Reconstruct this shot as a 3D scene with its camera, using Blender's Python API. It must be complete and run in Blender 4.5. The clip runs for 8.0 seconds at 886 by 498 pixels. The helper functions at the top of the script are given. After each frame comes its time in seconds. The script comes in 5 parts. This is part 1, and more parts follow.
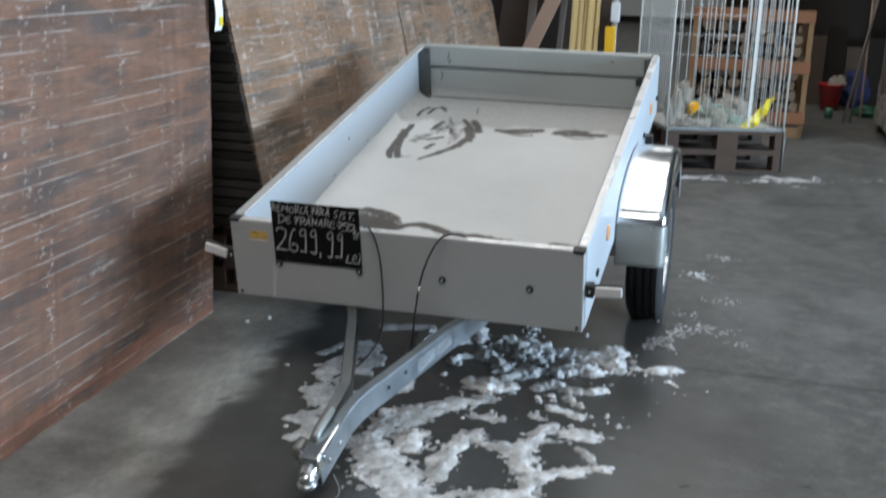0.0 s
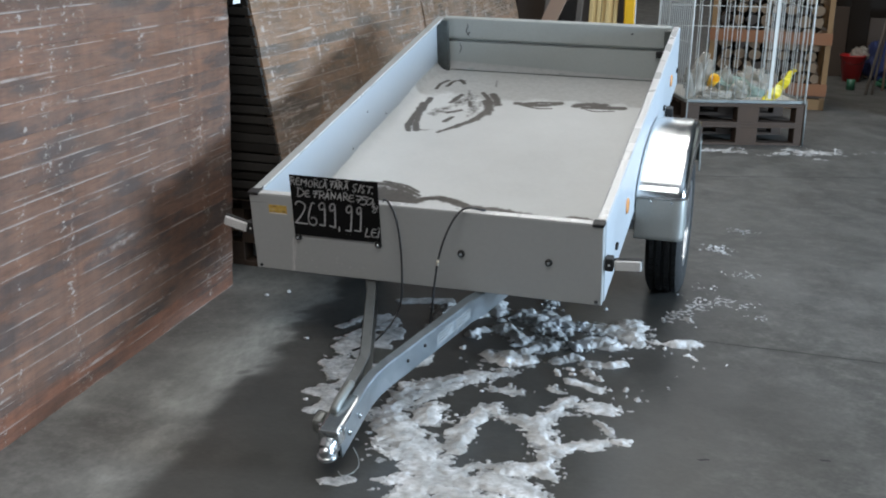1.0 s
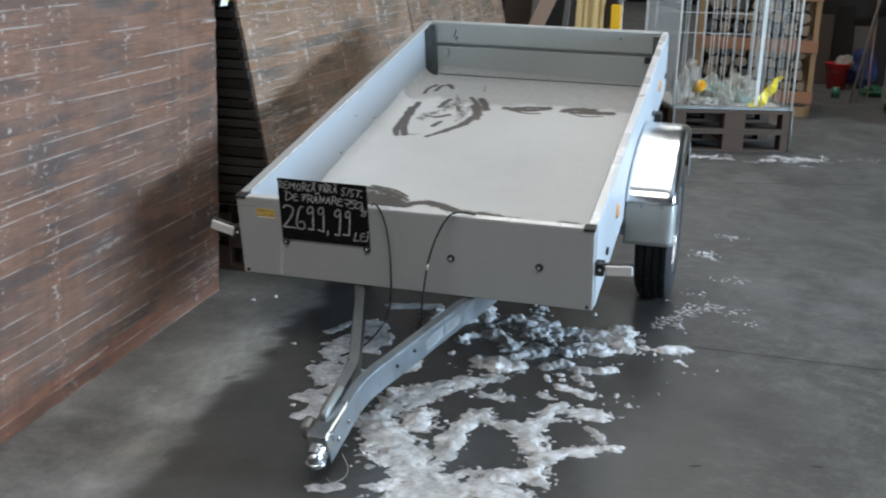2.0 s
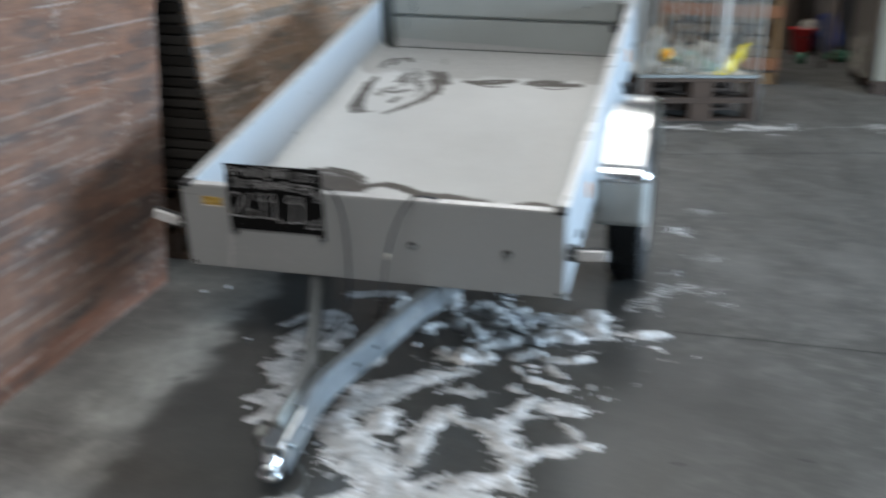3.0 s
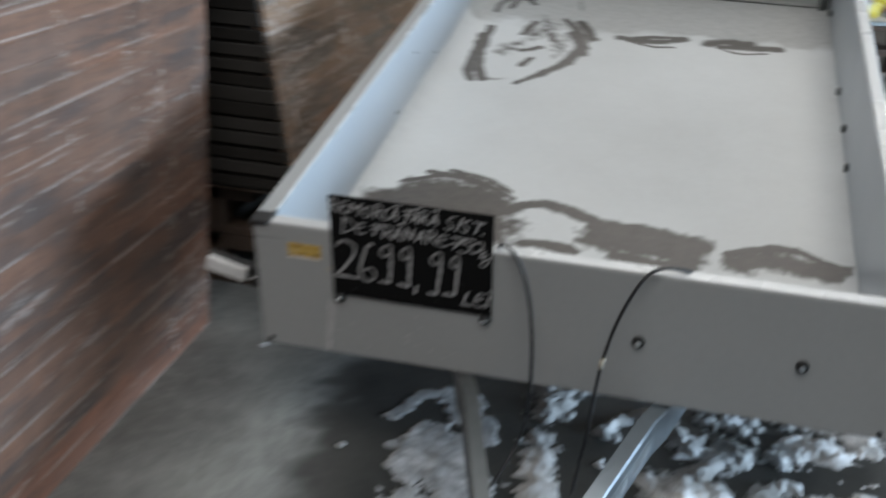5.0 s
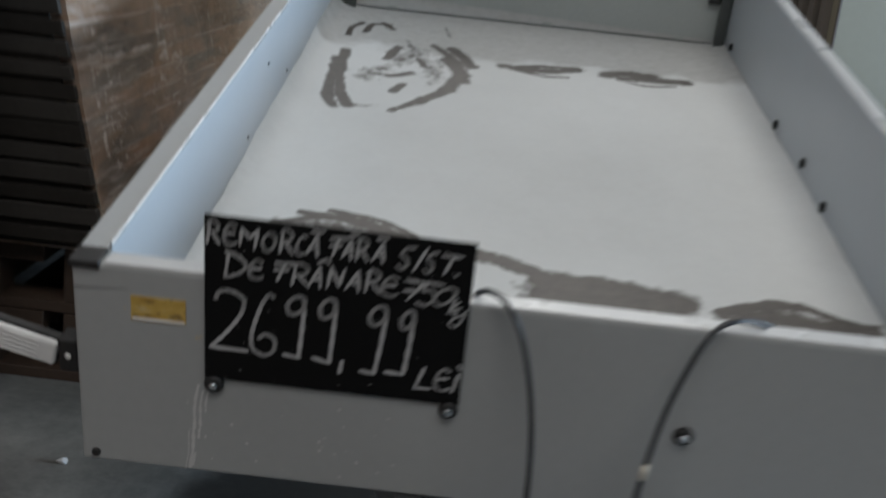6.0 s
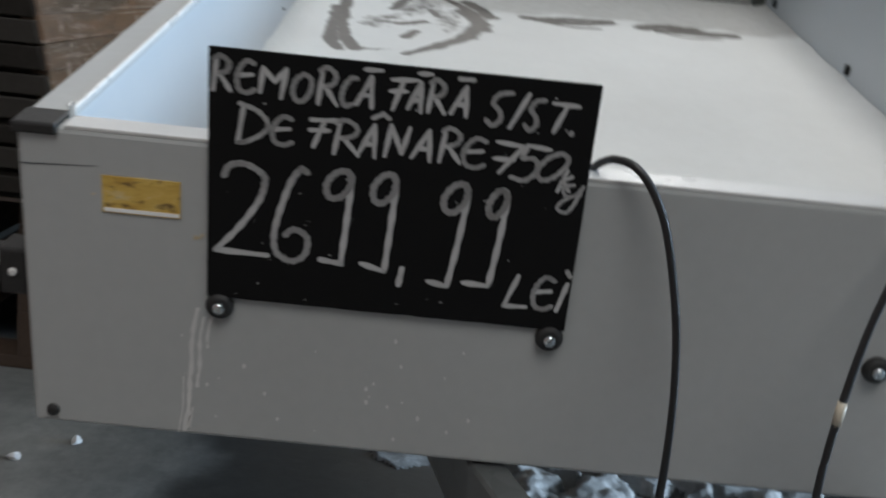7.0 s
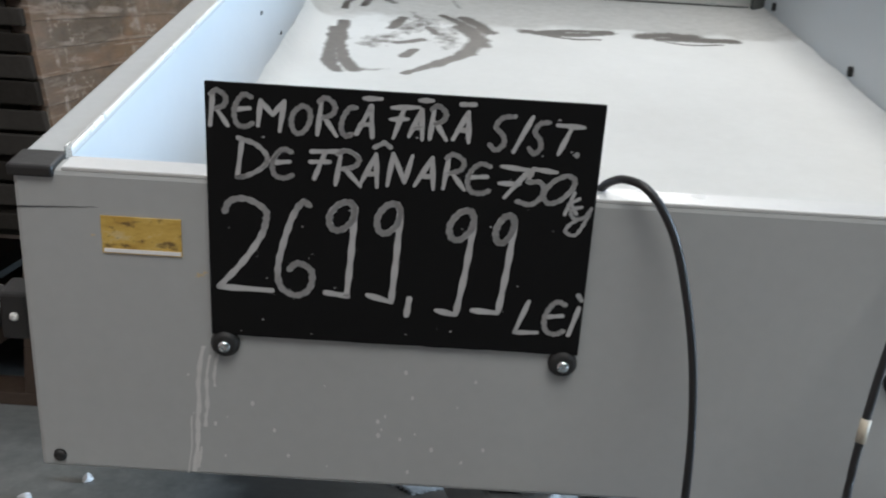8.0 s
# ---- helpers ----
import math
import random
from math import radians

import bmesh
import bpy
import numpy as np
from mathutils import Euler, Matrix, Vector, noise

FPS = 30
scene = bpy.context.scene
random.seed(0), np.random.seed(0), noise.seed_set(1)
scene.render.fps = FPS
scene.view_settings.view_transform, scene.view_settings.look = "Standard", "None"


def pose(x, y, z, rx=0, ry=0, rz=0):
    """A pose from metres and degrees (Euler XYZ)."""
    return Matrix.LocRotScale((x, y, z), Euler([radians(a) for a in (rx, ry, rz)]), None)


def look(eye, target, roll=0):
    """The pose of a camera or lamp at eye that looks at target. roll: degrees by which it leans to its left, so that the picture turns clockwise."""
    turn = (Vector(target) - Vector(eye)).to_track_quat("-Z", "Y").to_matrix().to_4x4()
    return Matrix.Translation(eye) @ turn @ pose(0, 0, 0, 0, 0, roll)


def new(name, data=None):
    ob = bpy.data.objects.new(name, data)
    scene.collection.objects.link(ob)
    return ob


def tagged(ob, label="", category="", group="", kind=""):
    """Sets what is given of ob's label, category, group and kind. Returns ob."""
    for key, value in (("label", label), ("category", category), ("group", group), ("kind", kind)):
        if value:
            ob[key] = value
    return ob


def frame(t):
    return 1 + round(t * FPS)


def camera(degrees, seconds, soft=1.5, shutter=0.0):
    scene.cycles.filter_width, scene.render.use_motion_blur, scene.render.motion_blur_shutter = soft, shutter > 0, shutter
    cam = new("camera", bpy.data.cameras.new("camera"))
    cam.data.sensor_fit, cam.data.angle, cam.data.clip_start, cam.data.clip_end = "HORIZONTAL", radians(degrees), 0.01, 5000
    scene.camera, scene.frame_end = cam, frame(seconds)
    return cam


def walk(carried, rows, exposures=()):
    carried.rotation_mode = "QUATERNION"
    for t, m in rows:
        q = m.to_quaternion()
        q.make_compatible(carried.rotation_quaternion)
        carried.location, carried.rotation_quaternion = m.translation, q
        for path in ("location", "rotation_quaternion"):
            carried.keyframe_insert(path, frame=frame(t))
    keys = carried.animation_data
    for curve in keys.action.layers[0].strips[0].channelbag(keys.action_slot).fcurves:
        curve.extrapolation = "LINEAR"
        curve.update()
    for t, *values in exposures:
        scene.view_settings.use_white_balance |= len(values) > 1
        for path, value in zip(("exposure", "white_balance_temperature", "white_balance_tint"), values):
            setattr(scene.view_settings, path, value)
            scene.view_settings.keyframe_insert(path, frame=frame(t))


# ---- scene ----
cam = camera(43.08, 8.0, 2.0, 1.0)
PATH = [
    (0, look((1.591, -3.284, 1.397), (1.088, -1.416, 0.892), 2.02)),
    (0.2, look((1.588, -3.281, 1.394), (1.080, -1.420, 0.862), 1.84)),
    (0.5, look((1.583, -3.274, 1.391), (1.057, -1.426, 0.837), 1.73)),
    (1, look((1.589, -3.282, 1.397), (1.059, -1.434, 0.845), 1.73)),
    (1.2, look((1.586, -3.276, 1.396), (1.056, -1.426, 0.845), 1.80)),
    (2.3, look((1.563, -3.249, 1.377), (1.095, -1.380, 0.840), 2.31)),
    (2.5, look((1.571, -3.227, 1.384), (1.141, -1.350, 0.843), 2.59)),
    (2.7, look((1.567, -3.167, 1.379), (1.172, -1.286, 0.823), 2.75)),
    (2.9, look((1.531, -3.084, 1.366), (1.136, -1.211, 0.789), 1.69)),
    (3, look((1.511, -3.032, 1.360), (1.074, -1.170, 0.774), 1.39)),
    (3.1, look((1.498, -2.968, 1.354), (1.008, -1.118, 0.774), 0.78)),
    (3.2, look((1.486, -2.902, 1.351), (0.941, -1.072, 0.753), 1.19)),
    (3.4, look((1.463, -2.785, 1.349), (0.865, -0.975, 0.744), 2.29)),
    (3.5, look((1.437, -2.728, 1.344), (0.829, -0.927, 0.723), 2.13)),
    (3.7, look((1.353, -2.621, 1.319), (0.747, -0.829, 0.670), 2.97)),
    (3.9, look((1.235, -2.526, 1.302), (0.684, -0.722, 0.637), 3.81)),
    (4, look((1.176, -2.472, 1.310), (0.666, -0.663, 0.626), 3.41)),
    (4.2, look((1.082, -2.373, 1.321), (0.632, -0.556, 0.618), 2.37)),
    (4.4, look((0.980, -2.257, 1.302), (0.576, -0.434, 0.585), 2.67)),
    (4.5, look((0.932, -2.185, 1.288), (0.510, -0.368, 0.565), 2.09)),
    (4.6, look((0.896, -2.107, 1.277), (0.432, -0.299, 0.561), 2.04)),
    (4.7, look((0.863, -2.036, 1.268), (0.379, -0.243, 0.526), 2.15)),
    (4.9, look((0.796, -1.906, 1.262), (0.346, -0.096, 0.537), 2.71)),
    (5, look((0.760, -1.842, 1.266), (0.354, -0.024, 0.537), 3.55)),
    (5.1, look((0.724, -1.784, 1.268), (0.381, 0.042, 0.529), 3.80)),
    (5.2, look((0.690, -1.727, 1.254), (0.416, 0.121, 0.540), 4.35)),
    (6.3, look((0.378, -1.086, 0.823), (0.378, 0.846, 0.306), 6.97)),
    (6.4, look((0.373, -1.046, 0.788), (0.356, 0.888, 0.279), 7.73)),
    (6.5, look((0.367, -1.016, 0.753), (0.335, 0.925, 0.271), 7.73)),
    (6.6, look((0.354, -0.983, 0.735), (0.337, 0.960, 0.260), 8.83)),
    (6.8, look((0.343, -0.946, 0.704), (0.330, 1.006, 0.270), 8.03)),
    (7, look((0.334, -0.923, 0.690), (0.357, 1.025, 0.235), 6.16)),
    (7.2, look((0.336, -0.906, 0.694), (0.375, 1.039, 0.229), 4.78)),
    (7.5, look((0.326, -0.912, 0.692), (0.377, 1.045, 0.278), 4.18)),
    (8, look((0.333, -0.903, 0.698), (0.342, 1.049, 0.264), 3.83)),
]
walk(cam, PATH, [(0.0, 0.0), (3.0, 0.0), (4.0, -0.06), (5.2, -0.09), (6.3, -0.42), (6.5, -0.42), (7.0, 0.1), (7.5, 0.48), (8.0, 0.54)])

# ---- light ----
world = bpy.data.worlds.new("sky")
scene.world = world
world.use_nodes = True
wn = world.node_tree
sky = wn.nodes.new("ShaderNodeTexSky")
sky.sky_type, sky.sun_disc = "NISHITA", False
sky.sun_elevation, sky.sun_rotation = radians(14), radians(73)
wn.links.new(sky.outputs[0], wn.nodes["Background"].inputs[0])
wn.nodes["Background"].inputs[1].default_value = 0.05


def opening_light(name, place, target, sx, sy, watts, colour):
    lamp = bpy.data.lights.new(name, "AREA")
    lamp.shape, lamp.size, lamp.size_y, lamp.energy, lamp.color = "RECTANGLE", sx, sy, watts, colour
    ob = new(name, lamp)
    ob.matrix_world = look(place, target)
    return ob


# daylight through the lorry gate and the roof lights
opening_light("gate_daylight", (8.9, 0.9, 1.65), (0, 0.9, 1.65), 2.4, 1.6, 1150, (0.575, 0.775, 1.0))
for x, y, width, depth, watts in ((1.1, -4.2, 3.6, 3.4, 228), (1.7, 2.2, 3.2, 5.8, 118), (0.6, 6.6, 3.6, 2.2, 130), (-0.5, 18.0, 4.0, 5.0, 150)):
    opening_light("rooflight_daylight", (x, y, 5.45), (x, y, 0), width, depth, watts, (1.0, 0.985, 0.955))

# ---- materials ----
MATS = {}


def nodes_of(name):
    m = bpy.data.materials.new(name)
    m.use_nodes = True
    nt = m.node_tree
    b = nt.nodes["Principled BSDF"]
    return m, nt, b


def nd(nt, kind, **kw):
    n = nt.nodes.new(kind)
    for k, v in kw.items():
        if k in n.inputs:
            n.inputs[k].default_value = v
    return n


def coords(nt, scale=(1, 1, 1), rot=(0, 0, 0)):
    tc = nt.nodes.new("ShaderNodeTexCoord")
    mp = nt.nodes.new("ShaderNodeMapping")
    mp.inputs["Scale"].default_value = scale
    mp.inputs["Rotation"].default_value = rot
    nt.links.new(tc.outputs["Object"], mp.inputs["Vector"])
    return mp.outputs[0]


def noise_of(nt, vec, scale, detail=4.0, rough=0.55):
    n = nd(nt, "ShaderNodeTexNoise", Scale=scale, Detail=detail, Roughness=rough)
    nt.links.new(vec, n.inputs["Vector"])
    return n.outputs["Fac"]


def ramp(nt, fac, stops):
    r = nt.nodes.new("ShaderNodeValToRGB")
    els = r.color_ramp.elements
    while len(els) < len(stops):
        els.new(0.5)
    for e, (p, c) in zip(els, stops):
        e.position = p
        e.color = (*c, 1) if len(c) == 3 else c
    nt.links.new(fac, r.inputs[0])
    return r.outputs[0]


def grey(v):
    return (v, v, v)


def mix(nt, fac, a, b, how="MIX"):
    m = nt.nodes.new("ShaderNodeMix")
    m.data_type, m.blend_type = "RGBA", how
    for slot, v in ((0, fac), (6, a), (7, b)):
        if isinstance(v, bpy.types.NodeSocket):
            nt.links.new(v, m.inputs[slot])
        else:
            m.inputs[slot].default_value = v if slot == 0 else (*v, 1)
    return m.outputs[2]


def bump(nt, b, height, strength, dist=0.01):
    n = nd(nt, "ShaderNodeBump", Strength=strength, Distance=dist)
    nt.links.new(height, n.inputs["Height"])
    nt.links.new(n.outputs[0], b.inputs["Normal"])
    return n


def plain(name, colour, rough=0.6, metal=0.0, var=0.15, scale=12.0, bumpy=0.1, stretch=(1, 1, 1), coat=0.0):
    """A surface with two scales of wear in colour, gloss and relief."""
    m, nt, b = nodes_of(name)
    v = coords(nt, stretch)
    big, fine = noise_of(nt, v, scale * 0.25, 3), noise_of(nt, v, scale * 6, 4)
    c = mix(nt, big, tuple(x * (1 - var) for x in colour), tuple(min(1, x * (1 + var)) for x in colour))
    c = mix(nt, 0.35, c, mix(nt, fine, tuple(x * (1 - var * 1.5) for x in colour), tuple(min(1, x * (1 + var)) for x in colour)))
    nt.links.new(c, b.inputs["Base Color"])
    nt.links.new(ramp(nt, big, [(0.3, grey(max(0.03, rough - 0.1))), (0.7, grey(min(1, rough + 0.1)))]), b.inputs["Roughness"])
    b.inputs["Metallic"].default_value = metal
    b.inputs["Coat Weight"].default_value = coat
    if bumpy:
        bump(nt, b, fine, bumpy, 0.004)
    return m


def concrete():
    m, nt, b = nodes_of("concrete_floor")
    v = coords(nt)
    big, mid, fine = noise_of(nt, v, 1.1, 6, 0.62), noise_of(nt, v, 4.5, 7, 0.7), noise_of(nt, v, 60, 3)
    c = ramp(nt, big, [(0.38, (0.036, 0.0348, 0.0325)), (0.5, (0.062, 0.06, 0.056)), (0.6, (0.094, 0.0915, 0.086))])
    c = mix(nt, ramp(nt, mid, [(0.42, grey(0.0)), (0.7, grey(0.6))]), c, (0.122, 0.118, 0.106))
    blot = noise_of(nt, coords(nt, (1.3, 0.8, 1.0), (0, 0, 0.3)), 3.1, 5, 0.6)
    c = mix(nt, ramp(nt, blot, [(0.43, grey(0.65)), (0.53, grey(0.0))]), c, (0.032, 0.031, 0.028))
    scuff = noise_of(nt, coords(nt, (1.2, 1.5, 1.0), (0, 0, 0.5)), 9, 8, 0.78)
    c = mix(nt, ramp(nt, scuff, [(0.48, grey(0.0)), (0.66, grey(0.7))]), c, (0.17, 0.165, 0.15))
    c = mix(nt, 0.25, c, ramp(nt, fine, [(0.3, (0.08, 0.078, 0.072)), (0.7, (0.2, 0.195, 0.18))]))
    wet = nt.nodes.new("ShaderNodeAttribute")
    wet.attribute_name = "wet"
    dust = nt.nodes.new("ShaderNodeAttribute")
    dust.attribute_name = "dust"
    # pale dust tone, which also carries painted light beside the board stack
    rag = ramp(nt, noise_of(nt, coords(nt, (1.6, 0.8, 1.0), (0, 0, 0.1)), 16, 7, 0.72), [(0.36, grey(0.55)), (0.6, grey(1.0))])
    c = mix(nt, mix(nt, 1.0, dust.outputs["Fac"], rag, "MULTIPLY"), c, (0.35, 0.347, 0.32))
    c = mix(nt, wet.outputs["Fac"], c, (0.036, 0.035, 0.032))
    nt.links.new(c, b.inputs["Base Color"])
    r = ramp(nt, mid, [(0.35, grey(0.44)), (0.65, grey(0.68))])
    r = mix(nt, wet.outputs["Fac"], r, grey(0.25))
    nt.links.new(r, b.inputs["Roughness"])
    b.inputs["Specular IOR Level"].default_value = 0.45
    bump(nt, b, fine, 0.12, 0.003)
    return m


def parcel_wood(name, film, stain=(1.0, 1.0, 1.0)):
    """Printed wood-decor board parcels under wrinkled stretch film, whose shine is mixed into the colour."""
    m, nt, b = nodes_of(name)
    info = nt.nodes.new("ShaderNodeObjectInfo")
    geo = nt.nodes.new("ShaderNodeNewGeometry")

    def across(scale, own=0.0):
        mp = nt.nodes.new("ShaderNodeMapping")
        mp.inputs["Scale"].default_value = scale
        nt.links.new(geo.outputs["Position"], mp.inputs["Vector"])
        if not own:
            return mp.outputs[0]
        mul = nt.nodes.new("ShaderNodeVectorMath")
        mul.operation = "SCALE"
        mul.inputs["Scale"].default_value = own
        nt.links.new(info.outputs["Random"], mul.inputs[0])
        off = nt.nodes.new("ShaderNodeVectorMath")
        off.operation = "ADD"
        nt.links.new(mp.outputs[0], off.inputs[0])
        nt.links.new(mul.outputs[0], off.inputs[1])
        return off.outputs[0]

    def line(vec, scale, width, detail=5, rough=0.6):
        """Thin wandering lines where a stretched noise crosses its middle."""
        d = nt.nodes.new("ShaderNodeMath")
        d.operation = "SUBTRACT"
        d.inputs[1].default_value = 0.5
        nt.links.new(noise_of(nt, vec, scale, detail, rough), d.inputs[0])
        e = nt.nodes.new("ShaderNodeMath")
        e.operation = "ABSOLUTE"
        nt.links.new(d.outputs[0], e.inputs[0])
        return ramp(nt, e.outputs[0], [(width * 0.3, grey(1.0)), (width, grey(0.0))])

    wood = noise_of(nt, across((0.8, 0.8, 1), 1.6), 2.4, 3, 0.5)
    patch = noise_of(nt, across((1.0, 1.0, 4.4), 0.3), 2.9, 4, 0.55)
    grain = noise_of(nt, across((1.2, 1.2, 14), 9.0), 8, 6, 0.68)
    c = ramp(nt, wood, [(0.3, (0.17, 0.092, 0.056)), (0.5, (0.27, 0.143, 0.085)), (0.7, (0.32, 0.175, 0.11))])
    c = mix(nt, ramp(nt, patch, [(0.49, grey(0.0)), (0.62, grey(0.85))]), c, (0.09, 0.076, 0.073))
    c = mix(nt, ramp(nt, grain, [(0.36, grey(0.55)), (0.56, grey(0.0))]), c, (0.105, 0.066, 0.045))
    tint = ramp(nt, info.outputs["Random"], [(0.0, (0.8, 0.8, 0.83)), (0.5, (1.0, 1.0, 1.0)), (1.0, (1.08, 1.0, 0.94))])
    c = mix(nt, 1.0, mix(nt, 1.0, c, tint, "MULTIPLY"), stain, "MULTIPLY")
    # upright pull marks of the film
    pull = noise_of(nt, across((20, 20, 0.7)), 1.0, 4, 0.6)
    c = mix(nt, 1.0, c, ramp(nt, pull, [(0.3, grey(0.8)), (0.7, grey(1.12))]), "MULTIPLY")
    # the film's whitish folds and its shine, both put into the colour: bright catches along the edges of the layers,
    # creases gathered in upright columns, a thin veil over all
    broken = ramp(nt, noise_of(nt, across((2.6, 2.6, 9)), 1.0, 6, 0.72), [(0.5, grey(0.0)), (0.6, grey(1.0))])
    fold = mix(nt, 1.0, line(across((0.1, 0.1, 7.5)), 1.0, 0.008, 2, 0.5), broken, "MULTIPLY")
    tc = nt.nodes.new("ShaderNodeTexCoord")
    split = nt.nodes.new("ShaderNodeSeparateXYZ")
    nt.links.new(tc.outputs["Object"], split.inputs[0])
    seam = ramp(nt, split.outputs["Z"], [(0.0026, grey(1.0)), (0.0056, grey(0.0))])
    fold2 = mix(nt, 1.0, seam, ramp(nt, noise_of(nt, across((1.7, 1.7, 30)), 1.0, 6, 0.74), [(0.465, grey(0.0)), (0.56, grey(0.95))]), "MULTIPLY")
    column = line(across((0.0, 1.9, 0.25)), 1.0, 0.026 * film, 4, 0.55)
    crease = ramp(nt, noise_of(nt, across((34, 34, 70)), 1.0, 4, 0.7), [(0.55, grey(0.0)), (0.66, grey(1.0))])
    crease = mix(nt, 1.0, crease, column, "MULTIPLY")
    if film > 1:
        # taut glossy film: its glare painted as dense short level streaks in broad bands
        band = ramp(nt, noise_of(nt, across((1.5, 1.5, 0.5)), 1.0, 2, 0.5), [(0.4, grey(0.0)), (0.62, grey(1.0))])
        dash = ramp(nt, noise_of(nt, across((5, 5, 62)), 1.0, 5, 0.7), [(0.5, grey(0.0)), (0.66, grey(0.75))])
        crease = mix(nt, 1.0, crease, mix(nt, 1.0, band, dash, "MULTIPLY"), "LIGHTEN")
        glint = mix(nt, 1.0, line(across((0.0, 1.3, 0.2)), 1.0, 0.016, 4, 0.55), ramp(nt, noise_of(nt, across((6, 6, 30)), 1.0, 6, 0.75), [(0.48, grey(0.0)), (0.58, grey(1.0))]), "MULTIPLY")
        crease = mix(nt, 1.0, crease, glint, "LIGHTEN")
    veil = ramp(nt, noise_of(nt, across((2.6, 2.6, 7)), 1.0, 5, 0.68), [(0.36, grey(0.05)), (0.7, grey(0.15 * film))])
    painted_shine = mix(nt, 1.0, mix(nt, 1.0, fold, fold2, "LIGHTEN"), mix(nt, 1.0, crease, grey(min(1.0, 0.95 * film)), "MULTIPLY"), "LIGHTEN")
    painted_shine = mix(nt, 1.0, painted_shine, veil, "LIGHTEN")
    # bunched film: light caught on it, painted as whitish tufts of short level streaks
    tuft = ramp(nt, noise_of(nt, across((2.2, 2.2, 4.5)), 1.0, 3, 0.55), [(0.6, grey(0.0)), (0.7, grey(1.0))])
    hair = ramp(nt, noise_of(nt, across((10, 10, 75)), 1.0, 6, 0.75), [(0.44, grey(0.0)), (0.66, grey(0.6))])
    painted_shine = mix(nt, 1.0, painted_shine, mix(nt, 1.0, tuft, hair, "MULTIPLY"), "LIGHTEN")
    painted_shine = mix(nt, 1.0, painted_shine, grey(0.78), "MULTIPLY")
    # pale reflection colour laid over the wood, the same in light and shadow
    c = mix(nt, painted_shine, c, (0.56, 0.5, 0.45))
    nt.links.new(c, b.inputs["Base Color"])
    b.inputs["Roughness"].default_value = 0.5
    b.inputs["Specular IOR Level"].default_value = 0.3
    b.inputs["Coat Weight"].default_value = 1.0
    b.inputs["Coat Roughness"].default_value = 0.2
    bp = nd(nt, "ShaderNodeBump", Strength=1.0, Distance=0.006)
    nt.links.new(noise_of(nt, across((5, 5, 15)), 2.4, 6, 0.65), bp.inputs["Height"])
    nt.links.new(bp.outputs[0], b.inputs["Coat Normal"])
    bump(nt, b, grain, 0.1, 0.003)
    return m


def dusty_bed():
    m, nt, b = nodes_of("dusty_plywood_bed")
    v = coords(nt)
    wiped = nt.nodes.new("ShaderNodeAttribute")
    wiped.attribute_name = "wiped"
    big, fine = noise_of(nt, v, 1.6, 4), noise_of(nt, v, 45, 5, 0.7)
    dust = ramp(nt, big, [(0.3, (0.575, 0.585, 0.575)), (0.7, (0.69, 0.705, 0.7))])
    dust = mix(nt, 0.12, dust, ramp(nt, fine, [(0.3, (0.5, 0.5, 0.48)), (0.7, (0.72, 0.72, 0.71))]))
    # greyer tone for the rear of the bed, blended in by this attribute
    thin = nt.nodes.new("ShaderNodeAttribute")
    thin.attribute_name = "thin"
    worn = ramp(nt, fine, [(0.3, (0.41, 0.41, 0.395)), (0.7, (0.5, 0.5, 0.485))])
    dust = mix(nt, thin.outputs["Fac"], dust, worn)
    bare = ramp(nt, fine, [(0.3, (0.048, 0.04, 0.033)), (0.75, (0.092, 0.077, 0.065))])
    edge = nt.nodes.new("ShaderNodeMath")
    edge.operation = "ADD"
    wob = nt.nodes.new("ShaderNodeMath")
    wob.operation = "MULTIPLY_ADD"
    wob.inputs[1].default_value, wob.inputs[2].default_value = 0.5, -0.25
    nt.links.new(noise_of(nt, coords(nt, (1, 0.5, 1)), 70, 3), wob.inputs[0])
    nt.links.new(wiped.outputs["Fac"], edge.inputs[0])
    nt.links.new(wob.outputs[0], edge.inputs[1])
    f = ramp(nt, edge.outputs[0], [(0.27, grey(0.0)), (0.43, grey(0.55)), (0.58, grey(1.0))])
    nt.links.new(mix(nt, f, dust, bare), b.inputs["Base Color"])
    nt.links.new(mix(nt, f, grey(0.85), grey(0.45)), b.inputs["Roughness"])
    bump(nt, b, fine, 0.1, 0.002)
    return m


def snow_mat():
    m, nt, b = nodes_of("dirty_melting_snow")
    v = coords(nt)
    big, fine, mid = noise_of(nt, v, 5, 5, 0.65), noise_of(nt, v, 110, 4, 0.7), noise_of(nt, v, 26, 6, 0.72)
    c = ramp(nt, big, [(0.34, (0.44, 0.437, 0.425)), (0.5, (0.62, 0.618, 0.61)), (0.64, (0.84, 0.85, 0.87))])
    melt = noise_of(nt, v, 11, 5, 0.6)
    c = mix(nt, ramp(nt, melt, [(0.4, grey(0.8)), (0.56, grey(0.0))]), c, (0.3, 0.297, 0.285))
    c = mix(nt, ramp(nt, mid, [(0.36, grey(0.6)), (0.5, grey(0.0))]), c, (0.27, 0.265, 0.25))
    c = mix(nt, ramp(nt, fine, [(0.3, grey(0.3)), (0.5, grey(0.0))]), c, (0.34, 0.33, 0.31))
    nt.links.new(c, b.inputs["Base Color"])
    nt.links.new(ramp(nt, big, [(0.3, grey(0.25)), (0.6, grey(0.6))]), b.inputs["Roughness"])
    b.inputs["Subsurface Weight"].default_value = 0.0
    bump(nt, b, mid, 0.4, 0.004)
    return m


